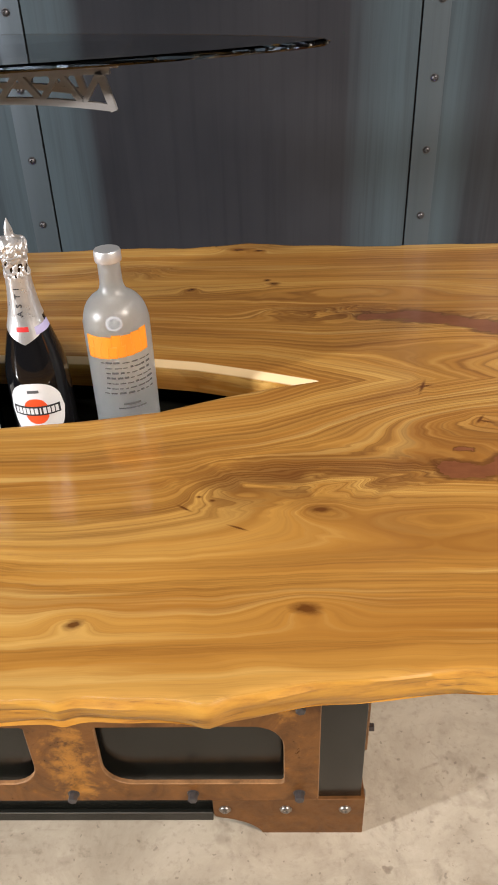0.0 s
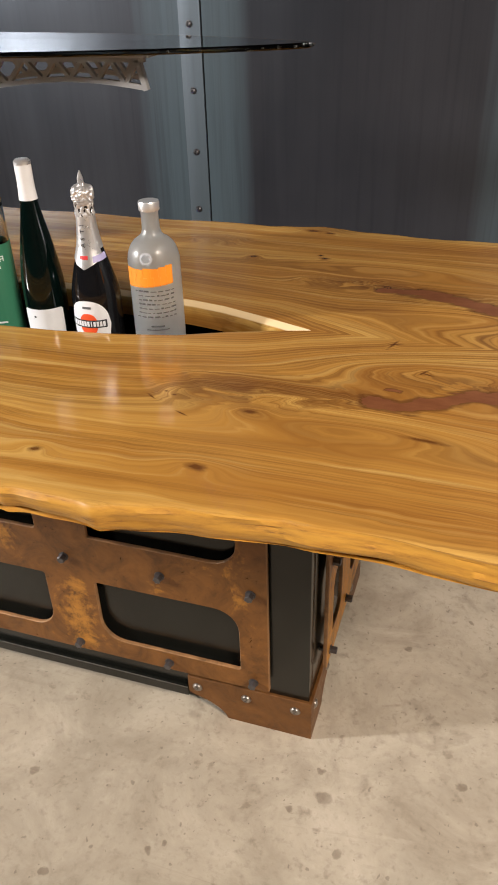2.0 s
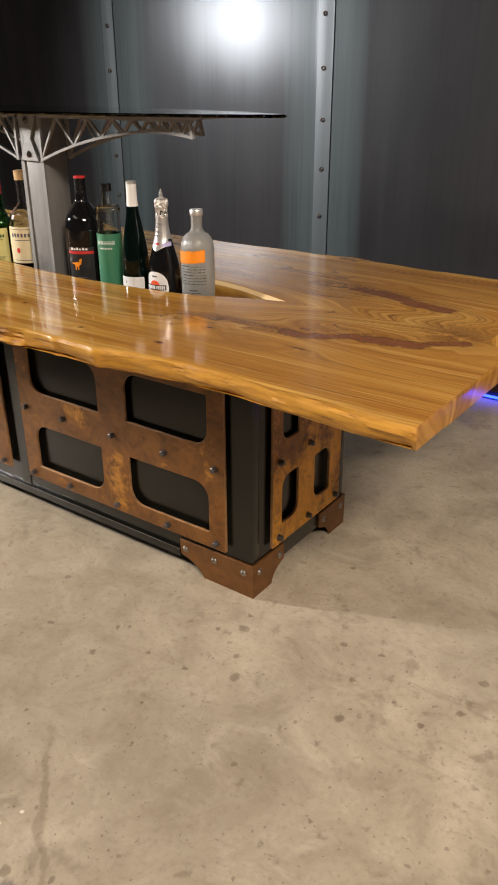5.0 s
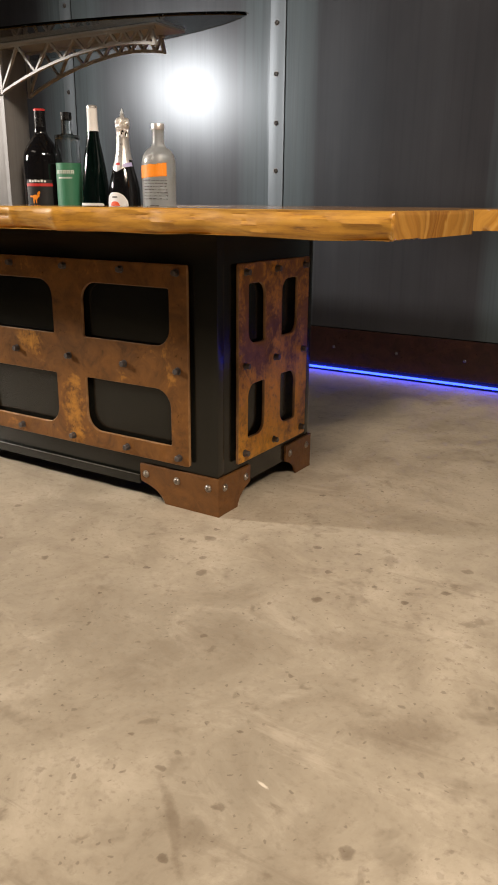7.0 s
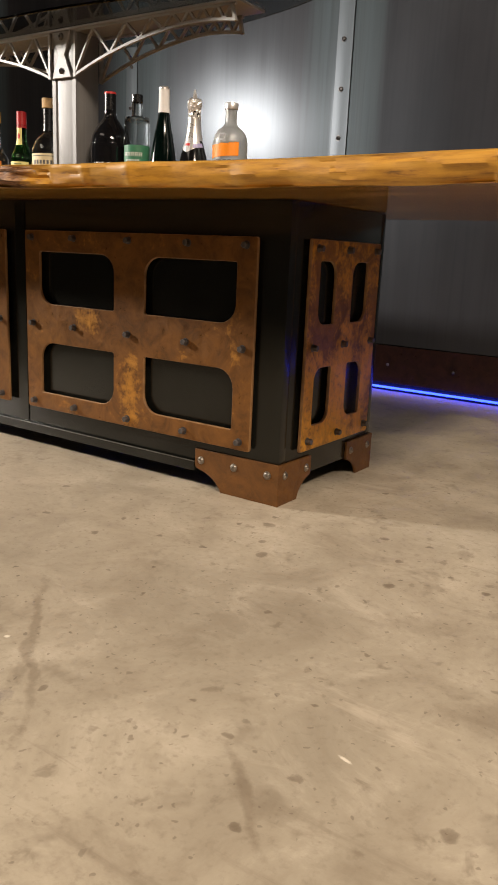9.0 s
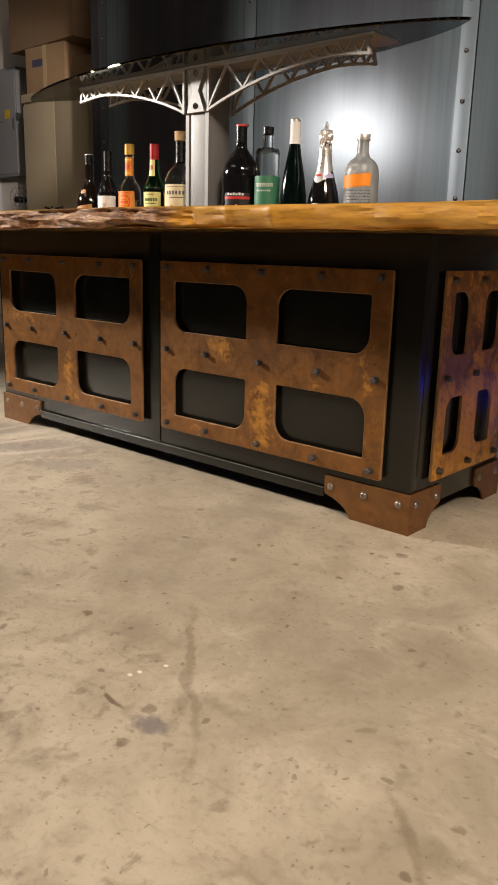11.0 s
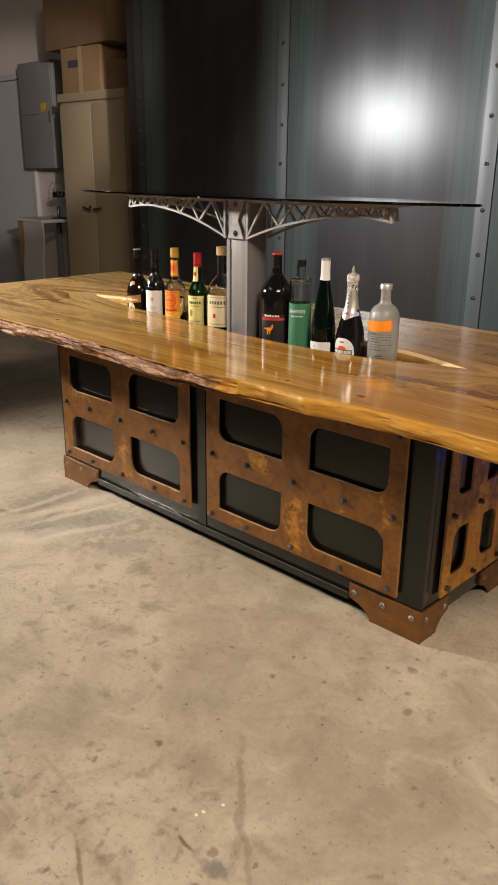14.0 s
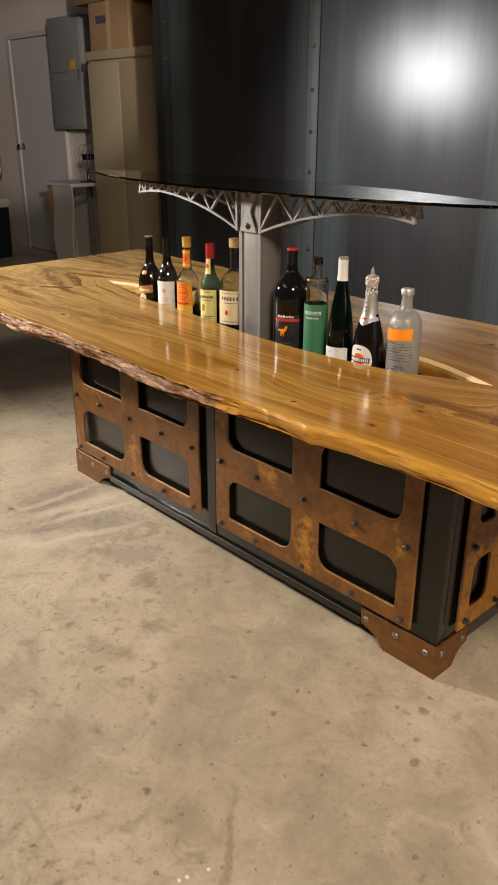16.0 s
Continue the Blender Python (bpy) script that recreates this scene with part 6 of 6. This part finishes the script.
def side_door():
    d = thing("door_1", "pale grey painted flush door in the workshop wall", "door", at=(-6.62, 3.52, 0), kind="structure")
    part("leaf", boxed((-0.45, -0.03, 0.01), (0.45, -0.002, 2.06), 0.003), M_DOOR, d)
    for sx in (-1, 1):
        a, b = sorted((sx * 0.455, sx * 0.51))
        part("jamb", boxed((a, -0.045, 0), (b, -0.002, 2.115), 0.004), M_DOOR, d)
    part("head", boxed((-0.454, -0.045, 2.065), (0.454, -0.002, 2.115), 0.004), M_DOOR, d)
    k = bmesh.new()
    lathe(k, [(0, 0), (0.032, 0), (0.032, 0.006), (0.012, 0.012), (0.012, 0.04), (0.027, 0.048), (0.027, 0.066), (0.015, 0.074), (0, 0.075)], 18)
    bmesh.ops.rotate(k, verts=k.verts, matrix=Matrix.Rotation(radians(90), 3, "X"))
    part("door_knob", k, M_CHROME, d, "chrome door knob", at=(-0.38, -0.03, 1.06), smooth=True)


def bowed_board():
    """A thin board that has warped: its foot swings forwards and sideways."""
    bm = bmesh.new()
    rows = []
    for k in range(13):
        u = k / 12
        z = 0.774 - 0.754 * u
        y, x = -0.232 - 0.055 * math.sin(math.pi * u) * u, 0.035 * u * u + 0.014 * math.sin(2 * math.pi * u)
        rows.append([bm.verts.new(p) for p in ((0.065 + x, y, z), (0.395 + x, y, z), (0.395 + x, y + 0.014, z), (0.065 + x, y + 0.014, z))])
    for a, b in zip(rows, rows[1:]):
        for i in range(4):
            bm.faces.new((a[i], a[(i + 1) % 4], b[(i + 1) % 4], b[i]))
    bm.faces.new(rows[0])
    bm.faces.new(rows[-1][::-1])
    return bm


def bench():
    t = thing("work_bench", "small bench with a pale top and white side", "bench", at=(-5.645, 3.22, 0))
    part("top", boxed((-0.07, -0.24, 0.775), (0.40, 0.26, 0.805), 0.004), M_WHITE, t)
    part("front_board", bowed_board(), M_WHITE, t, "plain white front board, bowed with age", smooth=True)
    part("apron_board", boxed((-0.055, -0.216, 0.36), (0.12, -0.200, 0.774), 0.003), M_CARD, t, "tan apron board")
    for x, y in ((-0.04, 0.22), (0.36, 0.22), (-0.03, -0.17)):
        part("leg", boxed((x - 0.02, y - 0.02, 0), (x + 0.02, y + 0.02, 0.774), 0.003), M_GREY, t)


def desk_fan():
    f = thing("desk_fan", "small dark desk fan with a round wire guard", "fan", at=(-5.33, 3.22, 0.805))
    f.scale = (0.82, 0.82, 0.82)
    part("stand", lathe(bmesh.new(), [(0, 0), (0.09, 0), (0.09, 0.012), (0.02, 0.022), (0.014, 0.04), (0.014, 0.13), (0, 0.13)], 24), M_BLACK, f, smooth=True)
    for y, name in ((-0.03, "front_guard"), (0.03, "rear_guard")):
        bm = bmesh.new()
        for r in (0.13, 0.065):
            pts = [Vector((r * math.cos(2 * math.pi * i / 24), y, 0.26 + r * math.sin(2 * math.pi * i / 24))) for i in range(24)]
            for i in range(24):
                rod(bm, pts[i], pts[(i + 1) % 24], 0.003, 5)
        for i in range(8):
            a = 2 * math.pi * i / 8
            rod(bm, (0.02 * math.cos(a), y * 1.1, 0.26 + 0.02 * math.sin(a)), (0.13 * math.cos(a), y, 0.26 + 0.13 * math.sin(a)), 0.0018, 4)
        part(name, bm, M_TUBE, f, "round wire guard")
    hub = lathe(bmesh.new(), [(0, -0.045), (0.03, -0.045), (0.034, -0.03), (0.034, 0.07), (0.02, 0.09), (0, 0.09)], 18)
    bmesh.ops.rotate(hub, verts=hub.verts, matrix=Matrix.Rotation(radians(-90), 3, "X"))
    part("hub", hub, M_BLACK, f, at=(0, 0, 0.26))


def waste_bin():
    b = thing("waste_bin", "dark blue-black plastic bin on the concrete floor", "bin", at=(-6.79, 2.955, 0))
    bm = boxed((-0.17, -0.10, 0), (0.17, 0.10, 0.50), 0.015)
    for v in bm.verts:
        k = 0.90 + 0.10 * v.co.z / 0.50
        v.co.x, v.co.y = v.co.x * k, v.co.y * k
    part("tub", bm, M_NAVY, b, smooth=True)
    part("lid", boxed((-0.175, -0.105, 0.501), (0.175, 0.105, 0.585), 0.010), M_WHITE, b, "pale grey lid", smooth=True)
    part("lid_latch", boxed((0.02, -0.07, 0.5855), (0.09, -0.02, 0.60), 0.004), M_BLACK, b)


def tube(bm, points, r=0.014):
    for p, q in zip(points, points[1:]):
        rod(bm, p, q, r, 10)
    return bm


def utility_cart():
    c = thing("utility_cart", "grey tubular steel utility cart with a looped push handle", "cart", at=(-6.605, 2.62, 0))

    right, top, low = 0.50, 1.205, 0.80
    pts = [(-0.45, 0, top)] + [(right - 0.07 + 0.07 * math.sin(radians(15 * k)), 0, top - 0.07 + 0.07 * math.cos(radians(15 * k))) for k in range(7)]
    pts += [(right - 0.07 + 0.07 * math.cos(radians(15 * k)), 0, low + 0.07 - 0.07 * math.sin(radians(15 * k))) for k in range(7)] + [(-0.45, 0, low)]
    part("push_handle", tube(bmesh.new(), [Vector(p) for p in pts]), M_TUBE, c, at=(0, 0.14, 0), smooth=True)
    for y in (-0.186, 0.186):
        for x in (-0.43, -0.05):
            part("leg", tube(bmesh.new(), [Vector((x, 0, 0.075)), Vector((x, 0, 0.80))], 0.013), M_TUBE, c, at=(0, y, 0), smooth=True)
            part("castor", lathe(bmesh.new(), [(0, 0), (0.030, 0.002), (0.036, 0.012), (0.036, 0.066), (0.018, 0.076), (0, 0.076)], 14), M_BLACK, c, at=(x, y, 0))
    for x in (-0.43, -0.05):
        part("post", tube(bmesh.new(), [Vector((x, 0, 0.801)), Vector((x, 0, 1.205))], 0.013), M_TUBE, c, at=(0, 0.14, 0), smooth=True)
    for z in (0.77, 0.22):
        part("shelf", boxed((-0.44, -0.19, z), (-0.03, 0.19, z + 0.03), 0.004), M_GREY, c)


M_NAVY = plain("navy_plastic", (0.008, 0.012, 0.026), 0.4, 0, 0.15, 12)
M_TUBE = plain("grey_steel_tube", (0.20, 0.195, 0.20), 0.4, 0.6, 0.2, 20)
M_WARN = plain("warning_yellow", (0.55, 0.36, 0.03), 0.6, 0, 0.3, 40)
M_FAINT = plain("worn_grey_print", (0.10, 0.10, 0.105), 0.6, 0, 0.3, 60)
M_TAPE = plain("packing_tape", (0.46, 0.34, 0.20), 0.35, 0, 0.05, 10)
M_PRINT = plain("blue_print", (0.06, 0.06, 0.11), 0.7, 0, 0.1, 30)

all_bottles()
storage_cabinet()
carton("cardboard_box", "brown taped cardboard box on the storage cabinet", (-4.69, 3.28, 1.83), (0.50, 0.36, 0.34), 3, M_CARD, mark=(-0.16, 0.19, 0.14, 0.055))
carton("cardboard_box", "large worn cardboard box stacked on a smaller one", (-4.71, 3.29, 2.1725), (0.92, 0.40, 0.50), -2, M_CARD_DARK, False)
carton("cardboard_box", "small dark cardboard box on the storage cabinet", (-4.255, 3.31, 1.83), (0.28, 0.30, 0.22), 5, M_CARD_DARK, False)
breaker_panel()
side_door()
bench()
desk_fan()
waste_bin()
utility_cart()
